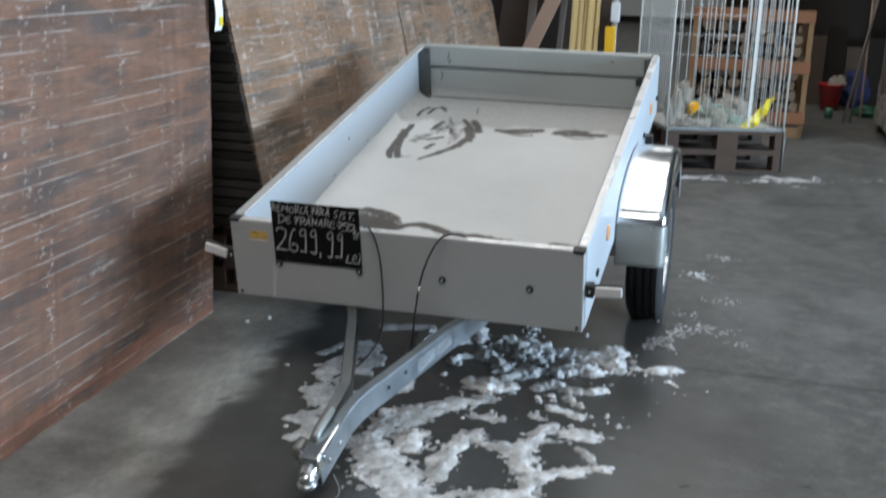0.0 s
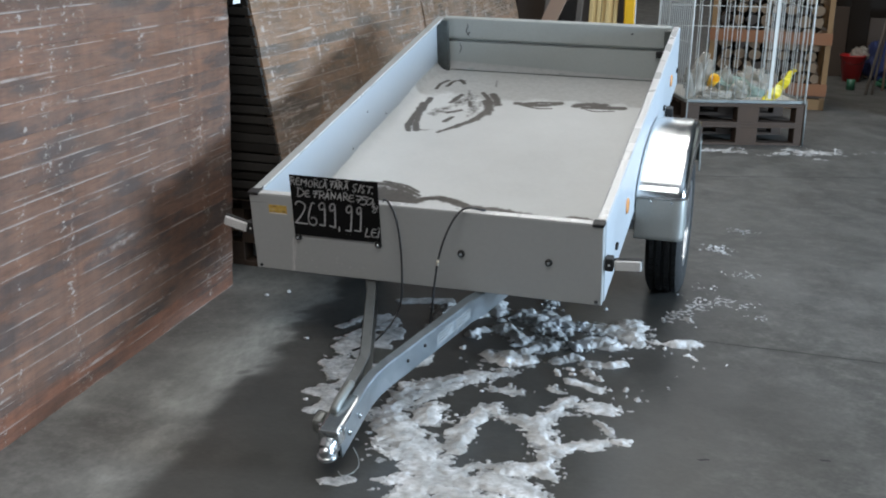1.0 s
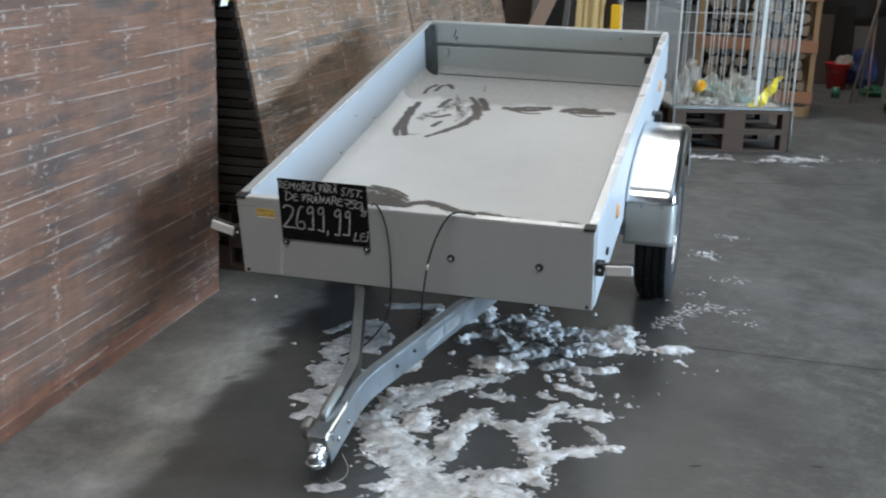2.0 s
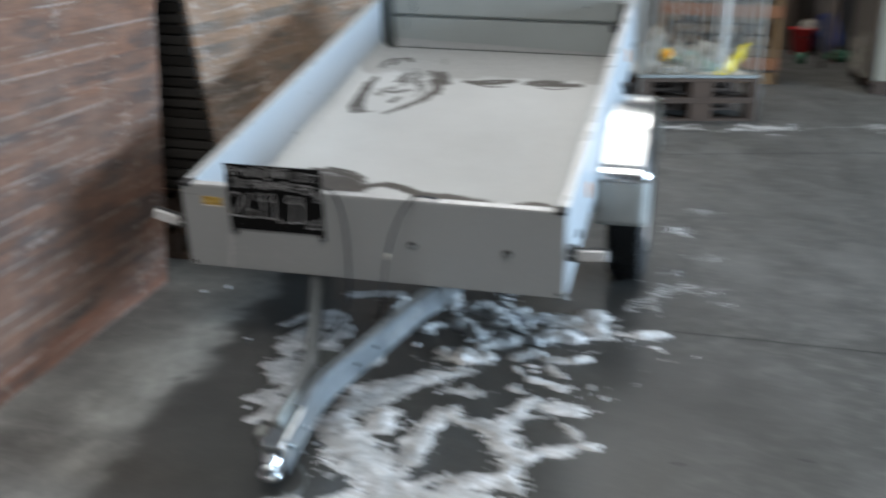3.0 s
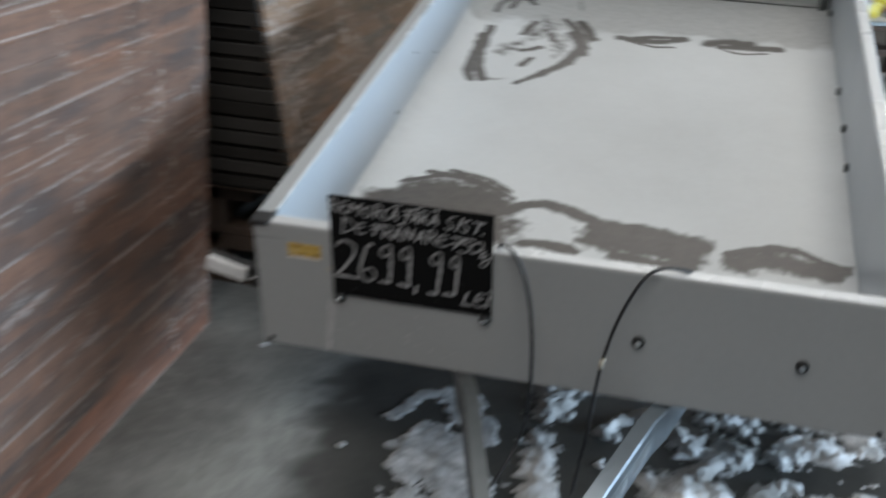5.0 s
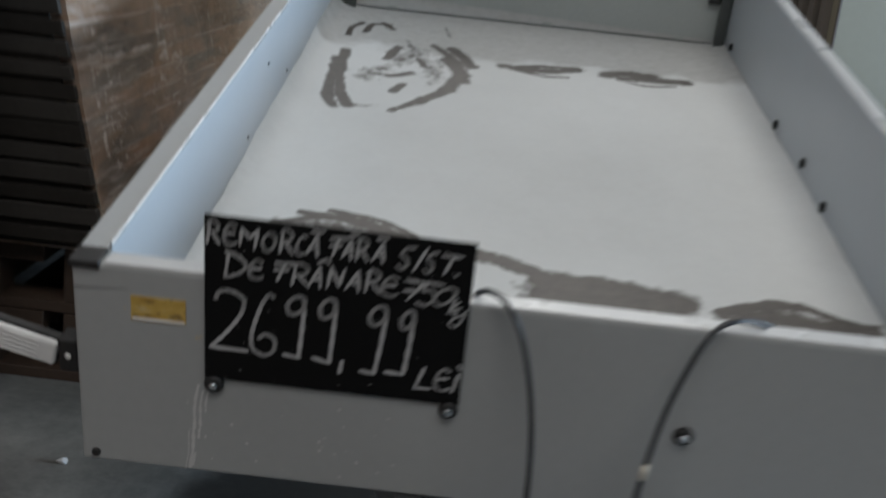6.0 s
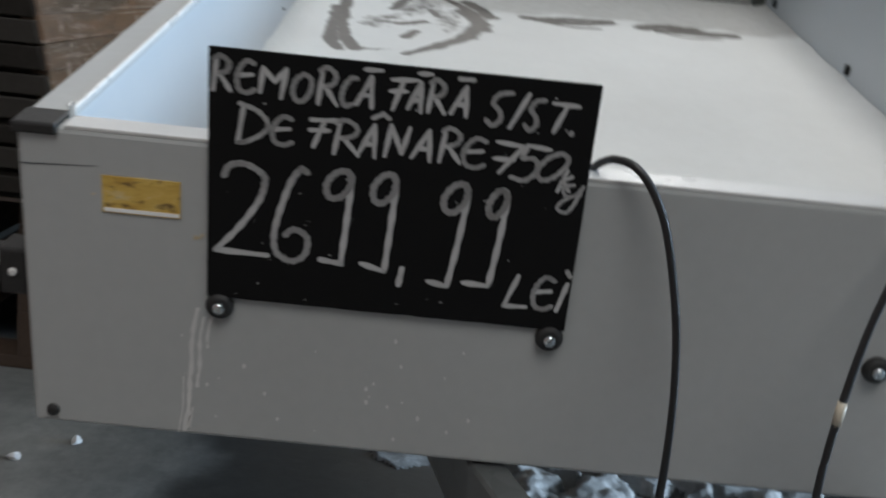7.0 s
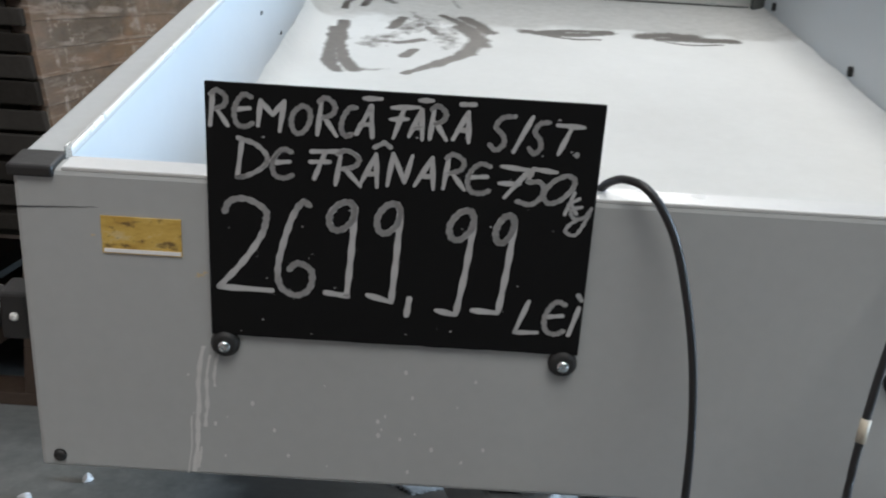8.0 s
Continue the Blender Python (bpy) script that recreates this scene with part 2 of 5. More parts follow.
def slush_mat():
    m, nt, b = nodes_of("grey_slush")
    v = coords(nt)
    mid, fine = noise_of(nt, v, 22, 6, 0.72), noise_of(nt, v, 120, 3, 0.6)
    c = ramp(nt, mid, [(0.34, (0.2, 0.197, 0.192)), (0.48, (0.36, 0.358, 0.352)), (0.64, (0.58, 0.58, 0.58))])
    c = mix(nt, ramp(nt, fine, [(0.35, grey(0.3)), (0.55, grey(0.0))]), c, (0.16, 0.157, 0.15))
    nt.links.new(c, b.inputs["Base Color"])
    b.inputs["Roughness"].default_value = 0.4
    bump(nt, b, mid, 0.4, 0.005)
    return m


def zinc(name, base, rough, spangle=0.1, scale=30):
    m, nt, b = nodes_of(name)
    v = coords(nt)
    vo = nd(nt, "ShaderNodeTexVoronoi", Scale=scale)
    nt.links.new(v, vo.inputs["Vector"])
    sp = ramp(nt, vo.outputs["Color"], [(0.1, grey(0.25)), (0.9, grey(0.95))])
    big = noise_of(nt, v, 3, 4)
    c = mix(nt, spangle, base, sp)
    c = mix(nt, 0.6, c, base)
    nt.links.new(mix(nt, ramp(nt, big, [(0.35, grey(0.0)), (0.8, grey(0.25))]), c, tuple(x * 0.6 for x in base)), b.inputs["Base Color"])
    b.inputs["Metallic"].default_value = 1.0
    nt.links.new(ramp(nt, big, [(0.3, grey(max(0.05, rough - 0.07))), (0.7, grey(rough + 0.1))]), b.inputs["Roughness"])
    return m


M_FLOOR = concrete()
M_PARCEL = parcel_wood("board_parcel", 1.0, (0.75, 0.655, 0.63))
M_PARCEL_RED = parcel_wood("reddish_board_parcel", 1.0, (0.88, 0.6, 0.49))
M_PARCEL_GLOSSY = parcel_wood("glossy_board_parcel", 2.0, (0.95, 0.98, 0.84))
M_BED = dusty_bed()
M_SNOW = snow_mat()
M_PANEL = plain("grey_coated_sheet", (0.392, 0.404, 0.4), 0.45, 0.0, 0.13, 11, 0.03)
M_PANEL_SIDE = plain("pale_zinc_coated_sheet", (0.47, 0.5, 0.525), 0.4, 0.0, 0.05, 8, 0.03)
M_GATE = plain("grey_tailgate_sheet", (0.39, 0.415, 0.4), 0.5, 0.0, 0.17, 14, 0.05)
M_ZINC = zinc("hot_dip_zinc", (0.72, 0.75, 0.78), 0.3)
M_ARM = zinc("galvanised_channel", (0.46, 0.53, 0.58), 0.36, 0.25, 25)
# the same zinc darkened for the arm in shade; print bars share it
M_ARM_SHADED = zinc("shaded_galvanised_channel", (0.25, 0.265, 0.265), 0.5, 0.2, 25)
M_FENDER = zinc("bright_rolled_zinc", (0.85, 0.865, 0.87), 0.17, 0.03, 60)
M_FLAP = plain("dull_grey_zinc", (0.31, 0.318, 0.3), 0.42, 0.35, 0.2, 30, 0.03)
M_EDGE = plain("bright_sheet_edge", (0.6, 0.6, 0.59), 0.3, 0.1, 0.1, 30, 0.02)
M_PLATE = zinc("scuffed_data_plate", (0.55, 0.59, 0.61), 0.45, 0.2, 40)
M_CHROME = zinc("polished_zinc", (0.62, 0.655, 0.67), 0.24, 0.03, 60)
M_WIRE = zinc("dull_zinc_wire", (0.62, 0.64, 0.66), 0.42)
M_CAGE = plain("pale_zinc_mesh", (0.58, 0.565, 0.52), 0.5, 0.0, 0.2, 30, 0.05)
M_OLDBOARD = plain("dark_old_board", (0.065, 0.046, 0.034), 0.8, 0, 0.4, 8, 0.2, (6, 6, 0.8))
M_RUBBER = plain("tyre_rubber", (0.02, 0.02, 0.02), 0.75, 0, 0.3, 20, 0.2)
M_BLACK = plain("black_plastic", (0.016, 0.016, 0.016), 0.6, 0, 0.2, 20, 0.1)
M_BOARD = plain("black_chalk_board", (0.004, 0.004, 0.0043), 0.75, 0, 0.35, 30, 0.05)
M_BOARD.node_tree.nodes["Principled BSDF"].inputs["Specular IOR Level"].default_value = 0.2
M_LEVER = plain("dull_grey_handle", (0.22, 0.23, 0.22), 0.4, 0.4, 0.3, 30, 0.1)
M_CHALK = plain("white_chalk_marker", (0.48, 0.48, 0.48), 0.9, 0, 0.25, 120, 0.2)
M_WHITE = plain("white_plastic", (0.72, 0.72, 0.71), 0.35, 0, 0.06, 20, 0.02)
M_PAPER = plain("white_paper_label", (0.84, 0.84, 0.83), 0.6, 0, 0.06, 20, 0.05)


def sticker_mat():
    m, nt, b = nodes_of("worn_yellow_sticker")
    rub, print_ = noise_of(nt, coords(nt, (1, 1, 2.2)), 26, 6, 0.7), noise_of(nt, coords(nt, (1, 1, 1.6), (0, 0.3, 0)), 48, 5, 0.65)
    c = ramp(nt, rub, [(0.36, (0.5, 0.31, 0.06)), (0.52, (0.62, 0.42, 0.1)), (0.66, (0.64, 0.54, 0.32))])
    c = mix(nt, ramp(nt, print_, [(0.36, grey(0.9)), (0.45, grey(0.0))]), c, (0.13, 0.075, 0.03))
    nt.links.new(c, b.inputs["Base Color"])
    b.inputs["Roughness"].default_value = 0.5
    return m


M_YSTICK = sticker_mat()
M_ORANGE = plain("orange_reflector", (0.75, 0.34, 0.12), 0.2, 0, 0.1, 40, 0.02)
M_YELLOW = plain("yellow_plastic", (0.75, 0.58, 0.03), 0.4, 0, 0.08, 12, 0.02)
M_AMBER = plain("amber_yellow_paint", (0.85, 0.46, 0.02), 0.4, 0, 0.1, 12, 0.02)
M_RED = plain("red_plastic", (0.42, 0.02, 0.022), 0.35, 0, 0.1, 12, 0.02)
M_GREEN = plain("dark_green_plastic", (0.03, 0.12, 0.07), 0.4, 0, 0.2, 12, 0.02)
M_BLUE = plain("dark_blue_cloth", (0.02, 0.03, 0.1), 0.8, 0, 0.2, 20, 0.1)
M_BAG = plain("cloudy_plastic_bag", (0.47, 0.44, 0.38), 0.25, 0, 0.25, 25, 0.6)
M_BAGG = plain("greenish_plastic_bag", (0.36, 0.48, 0.4), 0.3, 0, 0.3, 25, 0.6)
for bag in (M_BAG, M_BAGG):
    bag.node_tree.nodes["Principled BSDF"].inputs["Alpha"].default_value = 0.5
M_SLUSH = slush_mat()
M_GREYWOOD = plain("weathered_grey_timber", (0.15, 0.13, 0.112), 0.8, 0, 0.3, 10, 0.3, (6, 6, 1))
M_PALLET = plain("weathered_pallet_wood", (0.066, 0.042, 0.029), 0.85, 0, 0.5, 14, 0.3)
M_PINE = plain("fresh_pine_timber", (0.62, 0.44, 0.19), 0.6, 0, 0.15, 10, 0.15, (6, 6, 0.6))
M_CRATE = plain("orange_pine_board", (0.2, 0.076, 0.028), 0.7, 0, 0.25, 10, 0.2, (1, 1, 6))
M_CRATEPOST = plain("yellow_pine_post", (0.2, 0.105, 0.038), 0.7, 0, 0.3, 10, 0.2)
M_LOG = plain("split_firewood", (0.16, 0.103, 0.06), 0.85, 0, 0.35, 18, 0.3)
M_BARK = plain("firewood_bark", (0.05, 0.035, 0.026), 0.9, 0, 0.35, 18, 0.5)
# near-black, so that the back corner's shade sits in the board colour
M_DARKWOOD = plain("near_black_board", (0.017, 0.0125, 0.0095), 0.8, 0, 0.35, 8, 0.2, (6, 6, 0.8))
M_DARKWOOD.node_tree.nodes["Principled BSDF"].inputs["Specular IOR Level"].default_value = 0.2
M_BROWNWOOD = plain("brown_chipboard", (0.36, 0.245, 0.18), 0.75, 0, 0.2, 14, 0.15)
M_WALL = plain("grey_brown_plaster", (0.085, 0.082, 0.08), 0.9, 0, 0.25, 3, 0.2)
M_PALEWALL = plain("pale_plaster", (0.55, 0.54, 0.5), 0.9, 0, 0.15, 3, 0.2)
M_ROOF = plain("grey_roof_sheet", (0.3, 0.3, 0.3), 0.6, 0, 0.15, 2, 0.1)
M_BEIGE = plain("beige_coated_sheet", (0.26, 0.235, 0.175), 0.55, 0, 0.12, 3, 0.04)
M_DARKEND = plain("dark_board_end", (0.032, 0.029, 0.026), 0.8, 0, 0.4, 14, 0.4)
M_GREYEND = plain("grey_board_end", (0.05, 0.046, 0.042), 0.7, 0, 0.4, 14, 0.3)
M_CABLE = plain("black_cable", (0.015, 0.015, 0.016), 0.4, 0, 0.2, 30, 0.05)
M_TAPE = plain("beige_tape", (0.5, 0.45, 0.36), 0.5, 0, 0.2, 30, 0.05)

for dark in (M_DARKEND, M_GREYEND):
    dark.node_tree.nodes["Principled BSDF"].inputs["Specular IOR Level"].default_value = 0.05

# ---- mesh tools ----


def part(name, bm, material, parent, label=""):
    me = bpy.data.meshes.new(name)
    bm.to_mesh(me)
    bm.free()
    me.materials.append(material)
    ob = new(name, me)
    ob.parent = parent
    if label:
        tagged(ob, label)
    return ob


def thing(name, label, category, group="", m=None, kind=""):
    ob = new(name)
    ob.empty_display_size = 0.1
    tagged(ob, label, category, group, kind)
    if m is not None:
        ob.matrix_world = m
    return ob


def box(bm, x0, x1, y0, y1, z0, z1, bev=0.0, m=None):
    geo = bmesh.ops.create_cube(bm, size=1.0)["verts"]
    for v in geo:
        v.co = Vector((x0 + (v.co.x + 0.5) * (x1 - x0), y0 + (v.co.y + 0.5) * (y1 - y0), z0 + (v.co.z + 0.5) * (z1 - z0)))
    if bev:
        es = list({e for v in geo for e in v.link_edges})
        out = bmesh.ops.bevel(bm, geom=es, offset=bev, segments=2, affect="EDGES", profile=0.5)
        geo = list({v for f in out["faces"] for v in f.verts} | {v for v in geo if v.is_valid})
    if m is not None:
        bmesh.ops.transform(bm, matrix=m, verts=[v for v in geo if v.is_valid])
    return geo


def boxed(x0, x1, y0, y1, z0, z1, bev=0.0, m=None):
    bm = bmesh.new()
    box(bm, x0, x1, y0, y1, z0, z1, bev, m)
    return bm


def tube(bm, pts, r, seg=8, closed=False):
    """A round bar along points."""
    pts = [Vector(p) for p in pts]
    rings = []
    n = len(pts)
    up = Vector((0.13, 0.21, 0.97))
    for i, p in enumerate(pts):
        d = (pts[min(i + 1, n - 1)] - pts[max(i - 1, 0)]).normalized()
        a = d.cross(up)
        if a.length < 0.05:
            a = d.cross(Vector((1, 0, 0)))
        a.normalize()
        b = d.cross(a)
        rr = r[i] if isinstance(r, (list, tuple)) else r
        rings.append([bm.verts.new(p + (a * math.cos(k * math.tau / seg) + b * math.sin(k * math.tau / seg)) * rr) for k in range(seg)])
    for q0, q1 in zip(rings, rings[1:]):
        for k in range(seg):
            f = bm.faces.new((q0[k], q0[(k + 1) % seg], q1[(k + 1) % seg], q1[k]))
            f.smooth = True
    bm.faces.new(rings[0][::-1])
    bm.faces.new(rings[-1])


def tubed(pts, r, seg=8):
    bm = bmesh.new()
    tube(bm, pts, r, seg)
    bmesh.ops.recalc_face_normals(bm, faces=bm.faces)
    return bm


def smooth_line(pts, n=6):
    """Catmull-Rom through points."""
    pts = [Vector(p) for p in pts]
    q = [pts[0] * 2 - pts[1]] + pts + [pts[-1] * 2 - pts[-2]]
    out = []
    for a, b, c, d in zip(q, q[1:], q[2:], q[3:]):
        for k in range(n):
            t = k / n
            out.append(0.5 * (2 * b + (c - a) * t + (2 * a - 5 * b + 4 * c - d) * t * t + (3 * b - a - 3 * c + d) * t ** 3))
    out.append(pts[-1])
    return out


def lathe(bm, profile, seg=32, axis="z", centre=(0, 0, 0), close=True):
    """Turn (radius, height) pairs round an axis."""
    c = Vector(centre)
    rings = []
    for r, h in profile:
        ring = []
        for k in range(seg):
            a = k * math.tau / seg
            x, y = r * math.cos(a), r * math.sin(a)
            ring.append(bm.verts.new(c + Vector({"z": (x, y, h), "x": (h, x, y), "y": (y, h, x)}[axis])))
        rings.append(ring)
    pairs = list(zip(rings, rings[1:]))
    if close:
        pairs.append((rings[-1], rings[0]))
    for q0, q1 in pairs:
        for k in range(seg):
            f = bm.faces.new((q0[k], q0[(k + 1) % seg], q1[(k + 1) % seg], q1[k]))
            f.smooth = True
    bmesh.ops.recalc_face_normals(bm, faces=bm.faces)


def lathed(profile, seg=32, axis="z", centre=(0, 0, 0), close=True):
    bm = bmesh.new()
    lathe(bm, profile, seg, axis, centre, close)
    return bm


def sweep(bm, path, section, closed=True):
    """Sweep a section of (across, up) along a path of points that lies level; across is to the path's right."""
    path = [Vector(p) for p in path]
    rings = []
    for i, p in enumerate(path):
        d = path[min(i + 1, len(path) - 1)] - path[max(i - 1, 0)]
        d.normalize()
        side = d.cross(Vector((0, 0, 1))).normalized()
        up = side.cross(d)
        if 0 < i < len(path) - 1:
            a = (path[i] - path[i - 1]).normalized()
            side = side / max(0.3, d.dot(a))
        rings.append([bm.verts.new(p + side * s + up * h) for s, h in section])
    n = len(section)
    for q0, q1 in zip(rings, rings[1:]):
        for k in range(n if closed else n - 1):
            bm.faces.new((q0[k], q0[(k + 1) % n], q1[(k + 1) % n], q1[k]))
    bm.faces.new(rings[0][::-1])
    bm.faces.new(rings[-1])
    bmesh.ops.recalc_face_normals(bm, faces=bm.faces)


def smoothed(ob, deg=35):
    me = ob.data
    me.polygons.foreach_set("use_smooth", [True] * len(me.polygons))
    me.set_sharp_from_angle(angle=radians(deg))
    return ob


def fbm(x, y, s, seed=0.0, octaves=4):
    return noise.fractal(Vector((x * s + seed, y * s - seed, seed * 1.7)), 0.9, 2.1, octaves)

# ---- hall ----
random.seed(4)


def steps(spans):
    out = []
    for a, b, n in spans:
        out += [a + (b - a) * i / n for i in range(n)]
    return out + [spans[-1][1]]


def clamp01(v):
    return max(0.0, min(1.0, v))


def build_floor():
    xs = steps([(-40, -3, 12), (-3, -0.6, 12), (-0.6, 2.4, 100), (2.4, 9, 22), (9, 40, 10)])
    ys = steps([(-40, -3, 12), (-3, -1.6, 10), (-1.6, 1.6, 100), (1.6, 6, 40), (6, 12, 15), (12, 40, 12)])
    verts, faces, wet, dust = [], [], [], []
    for y in ys:
        for x in xs:
            verts.append((x, y, 0.0))
            n, f = fbm(x, y, 1.3, 3.1), fbm(x, y, 6.0, 7.7)
            line = 0.05 - 0.083 * y
            side = clamp01((x - line + 0.05 * f + 0.03 * fbm(x, y, 20, 2.1, 3)) / 0.04)
            pool = clamp01(1.25 - math.hypot((x - 0.76) / 0.92, (y + 0.3) / 1.9) + 0.25 * n + 0.1 * f)
            wet.append(0.72 * side * clamp01(pool * 2.2))
            # dusty strip, plus floor left of the line paled to paint in light
            near = clamp01((1.5 - y) / 0.8) * clamp01((y + 2.6) / 1.0)
            strip = math.exp(-(((x - line + 0.075) / 0.06) ** 2)) * (0.55 + 0.35 * f) * clamp01((0.35 - y) / 0.2)
            dust.append(clamp01(clamp01(strip) * 0.5 * near + (0.72 * clamp01(0.6 + n) + 0.3 * clamp01(f)) * (0.45 + 0.55 * clamp01((y + 1.3) / 1.0)) * (0.35 + 0.65 * clamp01((0.75 - y) / 0.4)) * (1 - side)))
    w = len(xs)
    for j in range(len(ys) - 1):
        for i in range(w - 1):
            a = j * w + i
            faces.append((a, a + 1, a + w + 1, a + w))
    me = bpy.data.meshes.new("floor")
    me.from_pydata(verts, [], faces)
    for key, vals in (("wet", wet), ("dust", dust)):
        at = me.attributes.new(key, "FLOAT", "POINT")
        at.data.foreach_set("value", vals)
    me.materials.append(M_FLOOR)
    return tagged(new("floor", me), "worn grey concrete floor with damp dark patches, dusty strips and painted light beside the stack", "floor", kind="structure")


FLOOR = build_floor()


def joint(points, width):
    """A sawn floor joint, a hair above the slab."""
    bm = bmesh.new()
    pts = []
    for (x0, y0), (x1, y1) in zip(points, points[1:]):
        for k in range(24):
            t = k / 24
            pts.append((x0 + (x1 - x0) * t, y0 + (y1 - y0) * t))
    prev = None
    for x, y in pts:
        q = width * (0.6 + 0.7 * abs(fbm(x, y, 9, 2.2)))
        dy = 0.006 * fbm(x, y, 3, 5.0)
        a, b = bm.verts.new((x, y - q + dy, 0.0015)), bm.verts.new((x, y + q + dy, 0.0015))
        if prev:
            bm.faces.new((prev[0], a, b, prev[1]))
        prev = (a, b)
    return part("floor_joint", bm, M_JOINT, FLOOR)


M_JOINT = plain("dark_joint_filler", (0.03, 0.03, 0.029), 0.8, 0, 0.3, 20, 0.1)
joint([(1.42, 0.60), (4.5, 0.62)], 0.004)
joint([(1.0, 3.40), (2.2, 3.88), (5.0, 4.9)], 0.006)

for fx, fy, ang, ln in ((1.517, -0.361, 0.1, 0.035), (1.842, -0.249, -0.2, 0.03)):
    bm = bmesh.new()
    ring = []
    for k in range(10):
        a = k * math.tau / 10
        ca, sa = ln * 0.5 * math.cos(a) * (1 + 0.3 * math.sin(3 * a)), 0.005 * math.sin(a) * (1.2 + math.sin(2 * a))
        ring.append(bm.verts.new((fx + ca * math.cos(ang) - sa * math.sin(ang), fy + ca * math.sin(ang) + sa * math.cos(ang), 0.0016)))
    bm.faces.new(ring)
    part("floor_stain", bm, M_JOINT, FLOOR)

HALL = (-3.2, 9.0, -9.0, 24.5, 5.5)


def wall(name, x0, x1, y0, y1, z0, z1, material, label):
    ob = part(name, boxed(x0, x1, y0, y1, z0, z1), material, None)
    return tagged(ob, label, "wall", kind="structure")


x0, x1, y0, y1, zt = HALL
wall("wall_west", x0 - 0.25, x0, y0 - 0.25, y1 + 0.25, 0, zt, M_WALL, "grey brown plastered warehouse wall behind stacked boards")
wall("wall_north", x0, x1, y1, y1 + 0.25, 0, zt, M_PALEWALL, "pale plastered far back wall of warehouse")
tagged(part("baseboard", boxed(x0 + 0.01, x1 - 0.01, y1 - 0.03, y1 - 0.002, 0, 0.16), M_DARKWOOD, None), "dark base strip along the far wall", "baseboard", kind="structure")
wall("wall_south", x0, x1, y0 - 0.25, y0, 0, zt, M_WALL, "grey brown plastered front wall of warehouse")
wall("wall_east", x1, x1 + 0.25, y0 - 0.25, -0.5, 0, zt, M_WALL, "grey brown plastered wall beside open lorry gate")
wall("wall_east", x1, x1 + 0.25, 2.3, y1 + 0.25, 0, zt, M_WALL, "grey brown plastered wall beyond open lorry gate")
wall("wall_east", x1, x1 + 0.25, -0.5, 2.3, 3.5, zt, M_WALL, "grey brown plastered lintel over open lorry gate")


def build_ceiling():
    bm = bmesh.new()
    cuts = [(-6.0, -2.4, -0.8, 3.0), (-0.8, 5.2, 0.0, 3.4), (5.4, 7.8, -1.3, 2.5), (15.4, 20.6, -2.6, 1.6)]
    y = y0 - 0.25
    for a, b, xa, xb in cuts:
        box(bm, x0 - 0.25, x1 + 0.25, y, a, zt, zt + 0.12)
        box(bm, x0 - 0.25, xa, a, b, zt, zt + 0.12)
        box(bm, xb, x1 + 0.25, a, b, zt, zt + 0.12)
        y = b
    box(bm, x0 - 0.25, x1 + 0.25, y, y1 + 0.25, zt, zt + 0.12)
    return tagged(part("ceiling", bm, M_ROOF, None), "grey sheet warehouse roof with long roof lights", "ceiling", kind="structure")


build_ceiling()

# ---- trailer ----
W, H, L = 1.164, 0.274, 2.161
AXLE_V, AXLE_W, TYRE_R = 1.15, -0.2375, 0.28
TRAILER = pose(0, 0, 0.2825, 11.38, -0.32, 0)
trailer = thing("car_trailer", "small grey zinc single-axle box trailer resting nose down on its coupling", "trailer", m=TRAILER)
random.seed(7)
M_DARKZINC = zinc("dark_aged_zinc", (0.13, 0.14, 0.135), 0.5)

part("front_panel", boxed(0.004, W - 0.004, 0.0, 0.028, 0.0, H, 0.004), M_PANEL, trailer, "smooth grey coated sheet front panel")
part("top_edge", boxed(0.042, W - 0.042, 0.001, 0.027, H - 0.001, H + 0.0025, 0.001), M_EDGE, trailer, "bright folded sheet edge")
side = part("side_panel", boxed(0.0, 0.007, 0.029, L - 0.002, 0.0, H - 0.011, 0.002), M_PANEL_SIDE, trailer, "pale zinc coated side panel")
part("flange", boxed(0.0, 0.033, 0.029, L - 0.002, H - 0.0108, H, 0.003), M_PANEL, side, "grey folded top flange")
part("bead", boxed(0.0315, 0.0345, 0.04, L - 0.05, H - 0.004, H + 0.001, 0.001), M_EDGE, side, "thin bright sheet edge")
part("tab", boxed(0.036, 0.0375, 0.029, 0.042, H - 0.004, H + 0.009, 0.0005), M_CHROME, side, "small bright bent tab")
part("side_panel", boxed(W - 0.033, W, 0.029, L - 0.002, 0.0, H, 0.005), M_PANEL_SIDE, trailer, "pale zinc coated side panel")
part("top_edge", boxed(W - 0.029, W - 0.004, 0.04, L - 0.006, H - 0.001, H + 0.0022, 0.001), M_EDGE, trailer, "bright folded sheet edge")
tg = part("tailgate", boxed(0.036, W - 0.036, L - 0.03, L, 0.0, 0.160, 0.003), M_GATE, trailer, "grey sheet tailgate with a long groove")
part("top_rail", boxed(0.036, W - 0.036, L - 0.036, L + 0.004, 0.178, H + 0.004, 0.005), M_GATE, tg)
part("groove", boxed(0.036, W - 0.036, L - 0.014, L - 0.004, 0.158, 0.18), M_GATE, tg)
for u, wide in ((0.0075, 0.0565), (W - 0.064, 0.03)):
    part("corner_post", boxed(u, u + wide, L - 0.062, L - 0.038, 0.018, H - 0.004, 0.003), M_DARKZINC, trailer)
for u in (0.001, W - 0.039):
    part("corner_cap", boxed(u, u + 0.036, -0.004, 0.034, H - 0.006, H + 0.004, 0.0025), M_BLACK, trailer, "black plastic corner cap")
part("latch", boxed(W - 0.10, W - 0.066, L - 0.05, L - 0.037, 0.135, 0.165, 0.003), M_BLACK, trailer, "dark tailgate latch")
